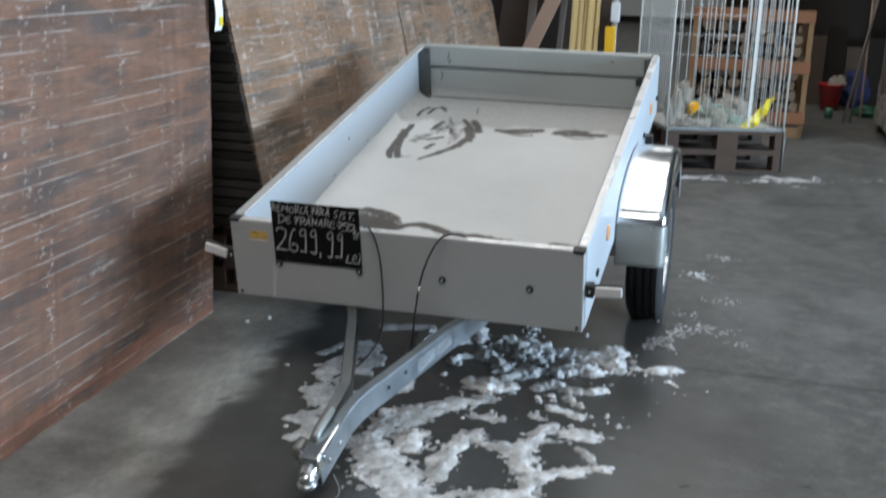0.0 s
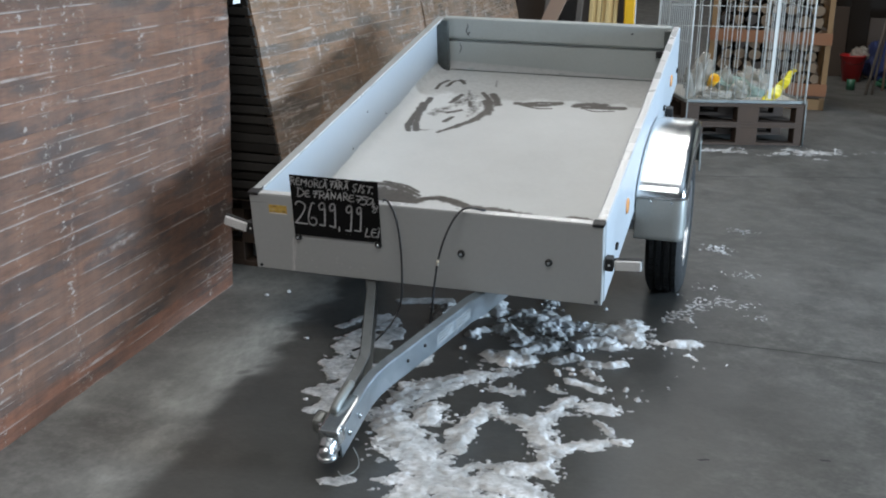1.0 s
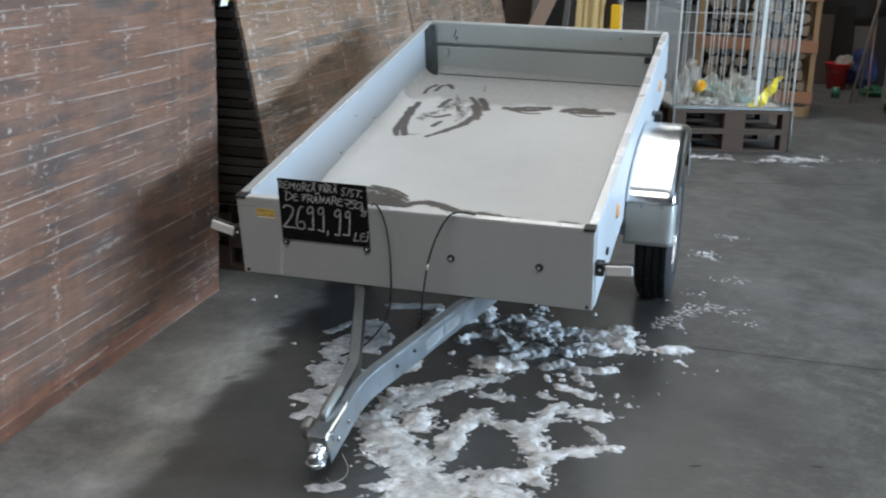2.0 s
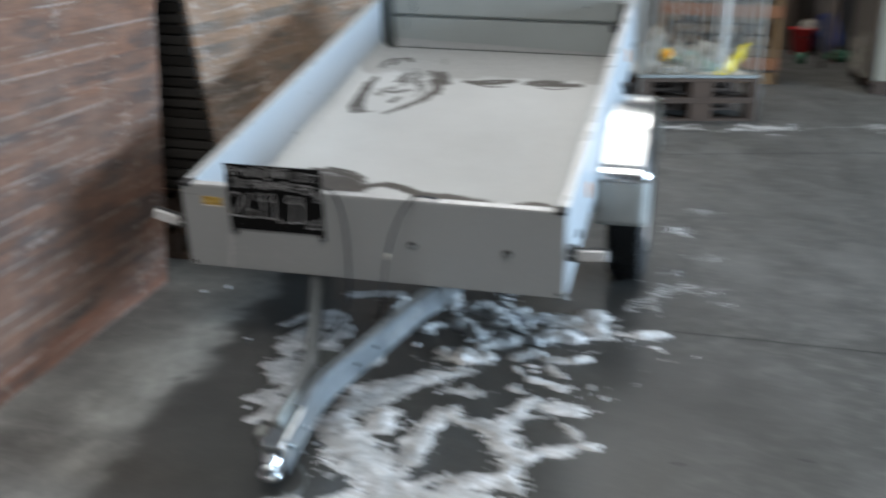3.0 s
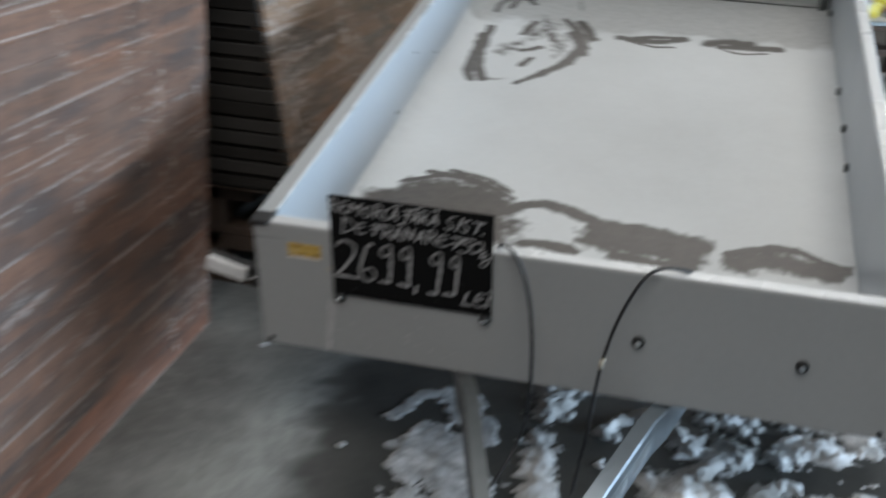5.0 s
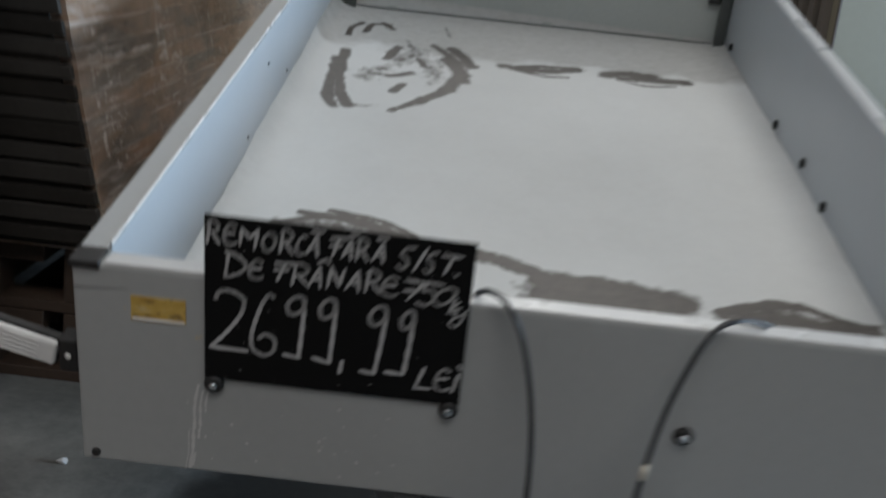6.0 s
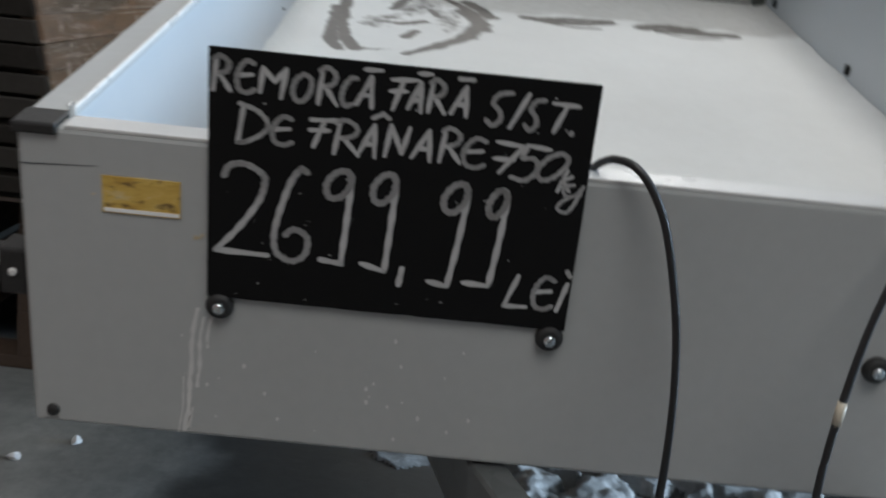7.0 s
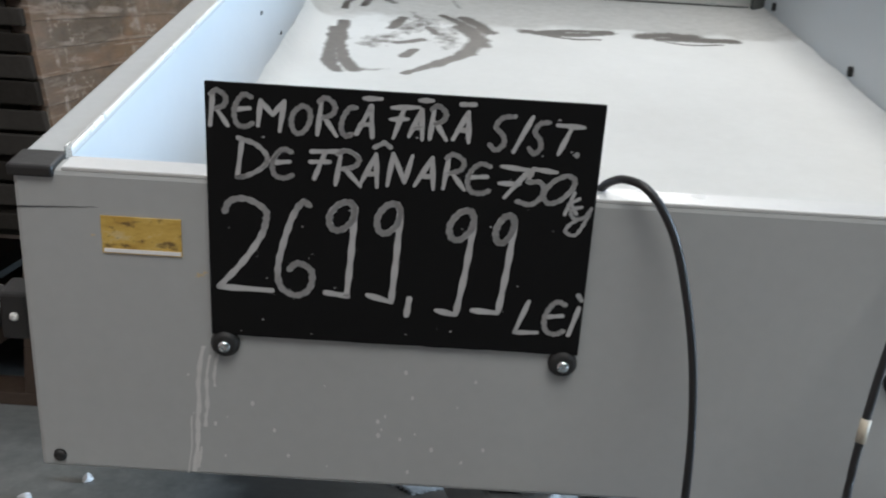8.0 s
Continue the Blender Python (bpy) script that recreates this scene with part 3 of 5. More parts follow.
for u in (0.17, 0.62, 1.0):
    part("hinge", boxed(u - 0.014, u + 0.014, L - 0.036, L - 0.031, 0.02, 0.03, 0.002), M_GATE, tg)
# a solid dark strip draws the shade where bed and tailgate meet
part("gap", boxed(0.066, W - 0.066, L - 0.0345, L - 0.0305, 0.0172, 0.0215), M_DARKZINC, tg, "dark strip standing in for the shaded gap along the tailgate foot")


M_SCUFF = plain("dark_scuff", (0.07, 0.075, 0.08), 0.6, 0, 0.4, 40, 0)
for u, wa, wb, s in ((0.155, 0.252, 0.2, 0.0022), (0.162, 0.215, 0.19, 0.003), (0.118, 0.155, 0.1, 0.0018), (0.95, 0.246, 0.236, 0.004)):
    bm = bmesh.new()
    prev = None
    for k in range(9):
        w = wa + (wb - wa) * k / 8
        q, o = s * (0.3 + math.sin(math.pi * (k + 0.5) / 9)), 0.004 * math.sin(k * 0.9 + u * 40)
        e = (bm.verts.new((u + o - q, L - 0.0368 if wb > 0.18 else L - 0.0308, w)), bm.verts.new((u + o + q, L - 0.0368 if wb > 0.18 else L - 0.0308, w)))
        if prev:
            bm.faces.new((prev[0], prev[1], e[1], e[0]))
        prev = e
    part("scuff_mark", bm, M_SCUFF, tg)

# brush strokes through the powder on the bed: half width, then a line through (u, v) in centimetres
STROKES = (
    (1.2, "12,128 10,134 9,146 8,163"), (1.2, "15,129 12,139 10,153 9,170"), (0.8, "8,183 8,190 10,196"), (0.8, "12,188 13,195 16,197 18,197"), (0.9, "16,198 19,193"),
    (1.0, "31,182 35,175 38,165"), (2.0, "36,171 39,161 39,155"), (1.7, "39,161 38,153 36,147"), (1.3, "37,147 33,141 30,136"), (0.9, "30,137 27,132 25,129"),
    (1.0, "~33,201 35,191"), (1.4, "36,181 39,175 42,167"), (1.1, "20,166 21,171 22,177"), (1.0, "22,153 25,155 27,157"), (0.9, "24,142 26,148"), (1.1, "~24,175 28,172"),
    (0.7, "28,169 30,163"), (1.0, "~24,184 26,174"), (1.5, "~17,130 21,131"), (3.5, "~26,178 30,168 33,156"),
    (1.7, "50,171 56,170 63,171 69,174"), (1.2, "53,171 61,174 69,175"), (0.6, "52,169 60,166 66,167"), (2.4, "77,172 81,175 88,175"), (2.0, "80,171 88,172 97,173"), (0.6, "79,170 86,167 94,169"), (4.5, "~17,150 22,163 27,176"), (2.5, "~32,150 34,160 33,170"))
WIPES = (
    (5.5, "9,55 20,58 32,56"), (5.0, "16,63 24,63 33,60"), (7.0, "14,47 25,46 34,48"), (0.9, "15,72 26,71 37,64"), (0.8, "10,66 19,71 28,69"), (0.7, "20,74 29,72 36,67"),
    (1.8, "38,60 43,63 50,62 59,57"), (1.7, "43,45 47,46 54,45"), (5.0, "60,51 68,52 77,50"), (2.6, "58,56 68,57 81,54"), (2.5, "64,45 72,44 78,45"),
    (3.2, "89,49 98,52 108,49"), (1.3, "87,52 99,57 111,51"))


def wiped_field(us, vs):
    """How far the powder is brushed off the bed, 0 to 1, on a grid."""
    gu, gv = np.meshgrid(us, vs)
    best = np.zeros_like(gu)
    ragged = np.array([[fbm(u, v, 14, 1.3, 4) for u in us] for v in vs])
    grain = np.array([[fbm(u * 0.8, v, 48, 8.3, 3) for u in us] for v in vs])
    for half, text in STROKES + WIPES:
        faint = text[0] == "~"
        pts = [Vector((float(q.split(",")[0]) / 100, float(q.split(",")[1]) / 100, 0)) for q in text.strip("~").split()]
        line = np.array([p[:2] for p in smooth_line(pts, 10)])
        d = np.full_like(gu, 9.0)
        for p, q in zip(line, line[1:]):
            e = q - p
            t = np.clip(((gu - p[0]) * e[0] + (gv - p[1]) * e[1]) / max(1e-9, e @ e), 0, 1)
            d = np.minimum(d, np.hypot(gu - p[0] - t * e[0], gv - p[1] - t * e[1]))
        mark = np.clip(1.0 - 0.5 * d / (half / 100) + 0.22 * ragged, 0, 1)
        best = np.maximum(best, mark * 0.46 if faint else mark)
    return np.clip(best + 0.13 * grain, 0, 1)


def build_bed():
    nu, nv = 230, 430
    u0, u1, v0, v1 = 0.0075, W - 0.034, 0.03, L - 0.032
    us, vs = np.linspace(u0, u1, nu + 1), np.linspace(v0, v1, nv + 1)
    mask = wiped_field(us, vs).ravel().tolist()
    verts, faces, thin = [], [], []
    for v in vs:
        for u in us:
            drift = (0.016 + 0.014 * v) * math.exp(-((u - u0) / 0.022)) + 0.011 * math.exp(-((u1 - u) / 0.022))
            verts.append((float(u), float(v), 0.017 + drift * (1 + 0.3 * fbm(u, v, 8, 2.2))))
            # greyer from about v 1.74 to the tailgate, with a ragged edge
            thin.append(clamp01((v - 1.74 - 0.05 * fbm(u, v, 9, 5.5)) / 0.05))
    for j in range(nv):
        for i in range(nu):
            a = j * (nu + 1) + i
            faces.append((a, a + 1, a + nu + 2, a + nu + 1))
    n = len(verts)
    verts += [(u0, v0, 0.003), (u1, v0, 0.003), (u1, v1, 0.003), (u0, v1, 0.003)]
    mask += [0.0] * 4
    thin += [0.0] * 4
    c = (0, nu, (nu + 1) * (nv + 1) - 1, (nu + 1) * nv)
    faces += [(n + 3, n + 2, n + 1, n)] + [(c[k], n + k, n + (k + 1) % 4, c[(k + 1) % 4]) for k in range(4)]
    me = bpy.data.meshes.new("bed_board")
    me.from_pydata(verts, [], faces)
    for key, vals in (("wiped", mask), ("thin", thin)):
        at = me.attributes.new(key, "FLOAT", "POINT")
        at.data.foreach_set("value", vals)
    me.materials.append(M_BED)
    ob = new("bed_board", me)
    ob.parent = trailer
    return tagged(ob, "pale powder-covered plywood bed with brushed loops and wiped patches")


build_bed()


def knob(u, w):
    k = part("knob", lathed([(0.0004, 0.0), (0.0118, 0.0), (0.0118, -0.004), (0.0095, -0.0075), (0.0075, -0.008), (0.0004, -0.008)], 20, "y", (u, 0.0005, w)), M_BLACK, trailer, "black rubber knob with a bright screw")
    part("screw", lathed([(0.0004, -0.006), (0.0052, -0.006), (0.005, -0.0105), (0.0004, -0.0115)], 12, "y", (u, 0.0005, w)), M_CHROME, k)


for u in (0.166, 0.441, 0.716, 0.994):
    knob(u, 0.133)
for u in (0.021, W - 0.021):
    part("rivet", lathed([(0.0004, 0.0005), (0.006, 0.0005), (0.005, -0.003), (0.0004, -0.004)], 14, "y", (u, 0, 0.013)), M_BLACK, trailer)


def sticker():
    s = part("sticker", boxed(0.0705, 0.1332, -0.0012, 0.0004, 0.207, 0.2385), M_YSTICK, trailer, "worn yellow warning sticker")
    rub = plain("rubbed_pale_patch", (0.55, 0.46, 0.3), 0.7, 0, 0.3, 90, 0)
    part("strip", boxed(0.072, 0.1325, -0.0016, -0.001, 0.208, 0.2112), M_PAPER, s)
    # thin dark tapering line near the panel's top left
    bm = bmesh.new()
    prev = None
    for k in range(15):
        u = 0.006 + 0.062 * k / 14
        w, q = 0.2418 + 0.055 * (u - 0.004) + 0.0003 * math.sin(k * 2.1), 0.0007 * (1 - 0.75 * k / 14)
        e = (bm.verts.new((u, -0.0004, w - q)), bm.verts.new((u, -0.0004, w + q)))
        if prev:
            bm.faces.new((prev[0], e[0], e[1], prev[1]))
        prev = e
    part("dark_line", bm, M_SCUFF, trailer, "thin dark line on grey sheet")
    for u, w, r in ((0.1465, 0.192, 0.004), (0.151, 0.1945, 0.0028), (0.0635, 0.2215, 0.0022)):
        bm = bmesh.new()
        bm.faces.new([bm.verts.new((u + r * (0.8 + 0.4 * math.sin(k * 2.3)) * math.cos(k * 0.63), -0.0005, w + 0.55 * r * (0.8 + 0.4 * math.cos(k * 1.9)) * math.sin(k * 0.63))) for k in range(10)])
        part("pale_smear", bm, rub, trailer)


sticker()


def drips():
    bm = bmesh.new()
    for uu, wa, wb, wid in ((0.147, 0.128, 0.004, 0.0034), (0.154, 0.12, 0.05, 0.0024), (0.160, 0.125, 0.09, 0.002), (0.15, 0.03, 0.008, 0.0018), (0.142, 0.06, 0.002, 0.0012)):
        prev = None
        for k in range(19):
            w = wa + (wb - wa) * k / 18
            u = uu - 0.011 * (0.132 - w) / 0.132 + 0.0025 * fbm(uu, w, 25, 3.0)
            q = wid * (0.35 + 0.9 * abs(fbm(u, w, 60, 9.0)))
            a, b = bm.verts.new((u - q, -0.0006, w)), bm.verts.new((u + q, -0.0006, w))
            if prev:
                bm.faces.new((prev[0], prev[1], b, a))
            prev = (a, b)
    for _ in range(26):
        u, w, s = random.uniform(0.12, 0.42), random.uniform(0.01, 0.115), random.uniform(0.0006, 0.0018)
        vs = [bm.verts.new((u + s * math.cos(k), -0.0006, w + 1.6 * s * math.sin(k))) for k in (0, 1.1, 2.2, 3.3, 4.4, 5.5)]
        bm.faces.new(vs)
    part("dried_splash", bm, plain("dried_white_splash", (0.6, 0.6, 0.59), 0.8, 0, 0.2, 60, 0), trailer, "dried pale drips and specks")["kind"] = "stuff"


drips()


def side_clip(u, v, w, out):
    bm = bmesh.new()
    a, b = sorted((u, u + 0.008 * out))
    box(bm, a, b, v - 0.004, v + 0.004, w - 0.006, w + 0.006, 0.0015)
    for s in (-1, 1):
        box(bm, a, b, v + s * 0.009 - 0.004, v + s * 0.009 + 0.004, w - 0.009, w + 0.009, 0.0015)
    part("lashing_clip", bm, M_BLACK, trailer, "small black lashing clip")


for v in (0.241, 0.86, 1.571, 2.09):
    side_clip(W, v, 0.09, 1)
    side_clip(0.0, v, 0.09, -1)
for v in (0.48, 1.83):
    for u, d in ((W, 1), (0.0, -1)):
        bm = bmesh.new()
        lathe(bm, [(0.0004, 0), (0.024, 0), (0.024, 0.004 * d), (0.018, 0.007 * d), (0.0004, 0.007 * d)], 20, "x", (u, v, 0.125))
        for q in bm.verts:
            q.co.z = 0.125 + (q.co.z - 0.125) * 1.15
        part("reflector", bm, M_ORANGE, trailer, "round orange side reflector")
for v_, w_ in ((1.105, 0.157), (1.32, 0.073), (0.916, 0.068)):
    part("screw", lathed([(0.0004, 0), (0.004, 0), (0.003, 0.003), (0.0004, 0.003)], 10, "x", (0.0065, v_, w_)), M_DARKZINC, trailer)
for v_, w_ in ((0.94, 0.045), (1.13, 0.059), (1.39, 0.048), (2.0, 0.05)):
    part("hook", boxed(W - 0.042, W - 0.032, v_ - 0.007, v_ + 0.007, w_ - 0.010, w_ + 0.010, 0.003), M_BLACK, trailer)


def marker(u, d, tilt):
    """A slim white lamp on a short black bracket, knocked askew by some degrees."""
    lamp = part("marker_lamp", boxed(min(u, u + 0.024 * d), max(u, u + 0.024 * d), 0.014, 0.046, 0.115, 0.158, 0.003), M_BLACK, trailer, "white front marker lamp on a black bracket")
    turn = Matrix.Translation((u + 0.03 * d, 0, 0.135)) @ Matrix.Rotation(radians(tilt), 4, "Y")
    a, b = sorted((-0.004 * d, 0.082 * d))
    part("housing", boxed(a, b, 0.026, 0.038, -0.019, 0.019, 0.002, turn), M_BLACK, lamp)
    part("lens", boxed(a + 0.002, b - 0.002, 0.016, 0.0262, -0.0165, 0.0165, 0.004, turn), M_WHITE, lamp, "ribbed white lens")
    bm = bmesh.new()
    for k in range(5):
        box(bm, a + 0.01, b - 0.024, 0.0148, 0.0165, -0.013 + k * 0.006, -0.0112 + k * 0.006, 0, turn)
    part("ribs", bm, M_WHITE, lamp)
    part("screw", lathed([(0.0004, 0.0145), (0.004, 0.0145), (0.0035, 0.012), (0.0004, 0.0115)], 10, "y", (u + 0.012 * d, 0.0, 0.137)), M_WHITE, lamp)


marker(W, 1, -4)
marker(0.0, -1, 15)


def wheel(uc, d):
    o = 0.072
    prof = [(0.17, -0.06), (0.2, -0.07), (0.25, -0.07), (0.27, -0.06), (0.279, -0.05), (0.279, -0.036), (0.272, -0.034), (0.272, -0.028), (0.28, -0.026), (0.28, -0.006),
            (0.273, -0.004), (0.273, 0.004), (0.28, 0.006), (0.28, 0.026), (0.272, 0.028), (0.272, 0.034), (0.279, 0.036), (0.279, 0.05), (0.27, 0.06), (0.25, 0.07), (0.2, 0.07), (0.17, 0.06)]
    c = (uc, AXLE_V, AXLE_W)
    hub = part("wheel", lathed([(0.0004, 0.03 * d), (0.03, 0.03 * d), (0.035, 0.045 * d), (0.03, 0.06 * d), (0.0004, 0.062 * d)], 24, "x", c), M_ZINC, trailer, "zinc wheel with a black road tyre")
    smoothed(part("tyre", lathed(prof, 72, "x", c), M_RUBBER, hub, "black rubber road tyre"), 30)
    bm = bmesh.new()
    for k in range(60):
        a = k * math.tau / 60
        for q0 in (-0.043, -0.016, 0.016, 0.043):
            m = Matrix.Translation(c) @ Matrix.Rotation(a + q0 * 4, 4, "X") @ Matrix.Translation((q0, 0, 0.2785))
            box(bm, -0.008, 0.008, -0.0095, 0.0095, -0.002, 0.0035, 0, m)
    part("tread_block", bm, M_RUBBER, hub)
    rim = [(0.172, -0.062), (0.176, -0.055), (0.16, -0.045), (0.155, 0.02 * d), (0.13, 0.035 * d), (0.06, 0.02 * d), (0.0004, 0.02 * d), (0.0004, 0.014 * d), (0.06, 0.014 * d), (0.125, 0.028 * d), (0.148, 0.01 * d), (0.155, 0.062), (0.172, 0.066)]
    smoothed(part("rim", lathed(rim, 40, "x", c, False), M_ZINC, hub), 40)
    for k in range(4):
        a = k * math.tau / 4 + 0.4
        part("wheel_bolt", lathed([(0.0004, 0.018 * d), (0.01, 0.018 * d), (0.009, 0.032 * d), (0.0004, 0.033 * d)], 6, "x", (uc, AXLE_V + 0.05 * math.cos(a), AXLE_W + 0.05 * math.sin(a))), M_CHROME, hub)


wheel(1.259, 1)
wheel(W - 1.259, -1)


FENDER_C = 1.07


def fender(d):
    """A rolled sheet mudguard with a rounded outer edge and riveted end flaps."""
    def uu(u):
        return u if d > 0 else W - u
    def arch(k):
        return (FENDER_C - 0.365 * math.cos(k), (0.045 if d > 0 else -0.075) + 0.125 * math.sin(k) ** 0.85)

    line = [Vector((0, *arch(math.radians(4 + 172 * i / 44)))) for i in range(45)]
    sect = [(1.168, 0.004), (1.170, 0.0005), (1.174, 0.0), (1.178, 0.0), (1.24, 0.0), (1.296, 0.0), (1.302, 0.0), (1.316, 0.001), (1.328, 0.005), (1.336, 0.012), (1.340, 0.022), (1.342, 0.05), (1.342, 0.085), (1.339, 0.088)]

    def loft(pts, name, material, parent, lower=0.0):
        bm = bmesh.new()
        rings = []
        for i, p in enumerate(pts):
            t = (pts[min(i + 1, len(pts) - 1)] - pts[max(i - 1, 0)]).normalized()
            nrm = Vector((0, -t.z, t.y))
            rings.append([bm.verts.new(Vector((uu(u), p.y, p.z)) - nrm * (drop + lower)) for u, drop in sect])
        for q0, q1 in zip(rings, rings[1:]):
            for k in range(len(sect) - 1):
                bm.faces.new((q0[k], q0[k + 1], q1[k + 1], q1[k])).smooth = True
        bmesh.ops.recalc_face_normals(bm, faces=bm.faces)
        ob = part(name, bm, material, parent)
        so = ob.modifiers.new("thick", "SOLIDIFY")
        so.thickness, so.offset = 0.003, 0
        return ob

    top = loft(line, "fender", M_FENDER, trailer)
    tagged(top, "rounded bright zinc mudguard")
    for sgn in (-1, 1):
        def mv(v):
            return FENDER_C + (v - 1.07) * (-sgn)
        flap = smooth_line([(0, mv(v), w - (0.0 if d > 0 else 0.12)) for v, w in ((0.668, -0.088), (0.678, -0.04), (0.69, 0.01), (0.703, 0.048), (0.711, 0.066))], 3)
        if sgn > 0:
            flap = flap[::-1]
        fl = loft(flap, "fender_flap", M_FLAP, top, 0.004)
        for u in (1.22, 1.295):
            part("flap_rivet", lathed([(0.0004, 0), (0.005, 0), (0.004, sgn * 0.004), (0.0004, sgn * 0.005)], 10, "y", (uu(u), mv(0.6985), 0.05 if d > 0 else -0.07)), M_CHROME, fl)
    for v in (0.9, 1.24):
        a, b = sorted((uu(1.160), uu(1.20)))
        part("fender_bracket", boxed(a, b, v - 0.015, v + 0.015, 0.06, 0.10, 0.003), M_ZINC, top)


fender(1)
fender(-1)
for u in (W + 0.004, -0.034):
    part("lamp_bracket", boxed(u, u + 0.03, 1.62, 1.66, -0.06, 0.07, 0.004), M_BLACK, trailer)

part("axle", boxed(0.02, W - 0.02, AXLE_V - 0.035, AXLE_V + 0.035, -0.12, -0.05, 0.006), M_ZINC, trailer)
for u in (0.045, W - 0.105):
    part("suspension_arm", boxed(u, u + 0.06, AXLE_V - 0.02, AXLE_V + 0.02, -0.28, -0.06, 0.006), M_ZINC, trailer)
    part("stub_axle", lathed([(0.0004, 0), (0.022, 0), (0.022, 0.18 if u > 0.5 else -0.18), (0.0004, 0.18 if u > 0.5 else -0.18)], 16, "x", (u + 0.03, AXLE_V, AXLE_W)), M_ZINC, trailer)
for v in (0.1, 1.1, 2.05):
    part("cross_rail", boxed(0.01, W - 0.01, v - 0.02, v + 0.02, -0.030, -0.001, 0.003), M_ZINC, trailer)


DRAW_U = 0.588


def drawbar(d):
    def uu(u):
        return u if d > 0 else 2 * DRAW_U - u
    path = [(0.96, 0.55, -0.004), (0.787, 0.0, -0.003), (0.765, -0.05, 0.0), (0.655, -0.41, 0.009), (0.643, -0.445, 0.0095), (0.63, -0.485, 0.009), (0.617, -0.53, 0.006), (0.608, -0.58, 0.0), (0.602, -0.79, -0.018)]
    if d < 0:
        path = [(1.176 - u - 0.034 * clamp01((-v - 0.44) / 0.14), v, w) for u, v, w in path]
    sect = [(0, -0.003), (0.003, 0), (0.03, 0), (0.03, -0.004), (0.005, -0.004), (0.005, -0.076), (0.03, -0.076), (0.03, -0.08), (0.003, -0.08), (0, -0.077)]
    bm = bmesh.new()
    sweep(bm, path, [(s * d, h) for s, h in sect])
    # the left arm's shade is put into its material colour
    arm = part("drawbar_arm", bm, M_ARM if d > 0 else M_ARM_SHADED, trailer, "bright zinc channel drawbar arm" if d > 0 else "zinc channel drawbar arm coloured darker for its shaded side")

    def outer(v):
        return 0.655 + (0.765 - 0.655) * (v + 0.41) / 0.36

    for v, w in ((-0.395, -0.026), (-0.31, -0.022)):
        part("bolt", lathed([(0.0004, 0), (0.006, 0), (0.005, 0.005 * d), (0.0004, 0.006 * d)], 8, "x", (uu(outer(v)), v, w)), M_BLACK, arm)
    if d > 0:
        for va, vb in ((-0.25, -0.16), (-0.15, -0.07)):
            ua, ub = outer(va) + 0.0012, outer(vb) + 0.0012
            bm = bmesh.new()
            bm.faces.new([bm.verts.new(q) for q in ((ua, va, -0.058), (ub, vb, -0.056), (ub, vb, -0.016), (ua, va, -0.018))])
            lab = part("data_plate", bm, M_PLATE, arm, "dull zinc data plate")
            bm = bmesh.new()
            for k in range(3):
                s, e = 0.1, 0.9 - 0.15 * k
                za = -0.028 - 0.0095 * k
                bm.faces.new([bm.verts.new((ua + (ub - ua) * t + 0.0008, va + (vb - va) * t, za + dz)) for t, dz in ((s, 0), (e, 0), (e, 0.0035), (s, 0.0035))])
            part("print_bars", bm, M_ARM_SHADED, lab)
    return arm


drawbar(1)
drawbar(-1)
part("cross_plate", boxed(0.515, 0.66, -0.36, -0.28, -0.076, -0.07, 0.003), M_DARKZINC, trailer)


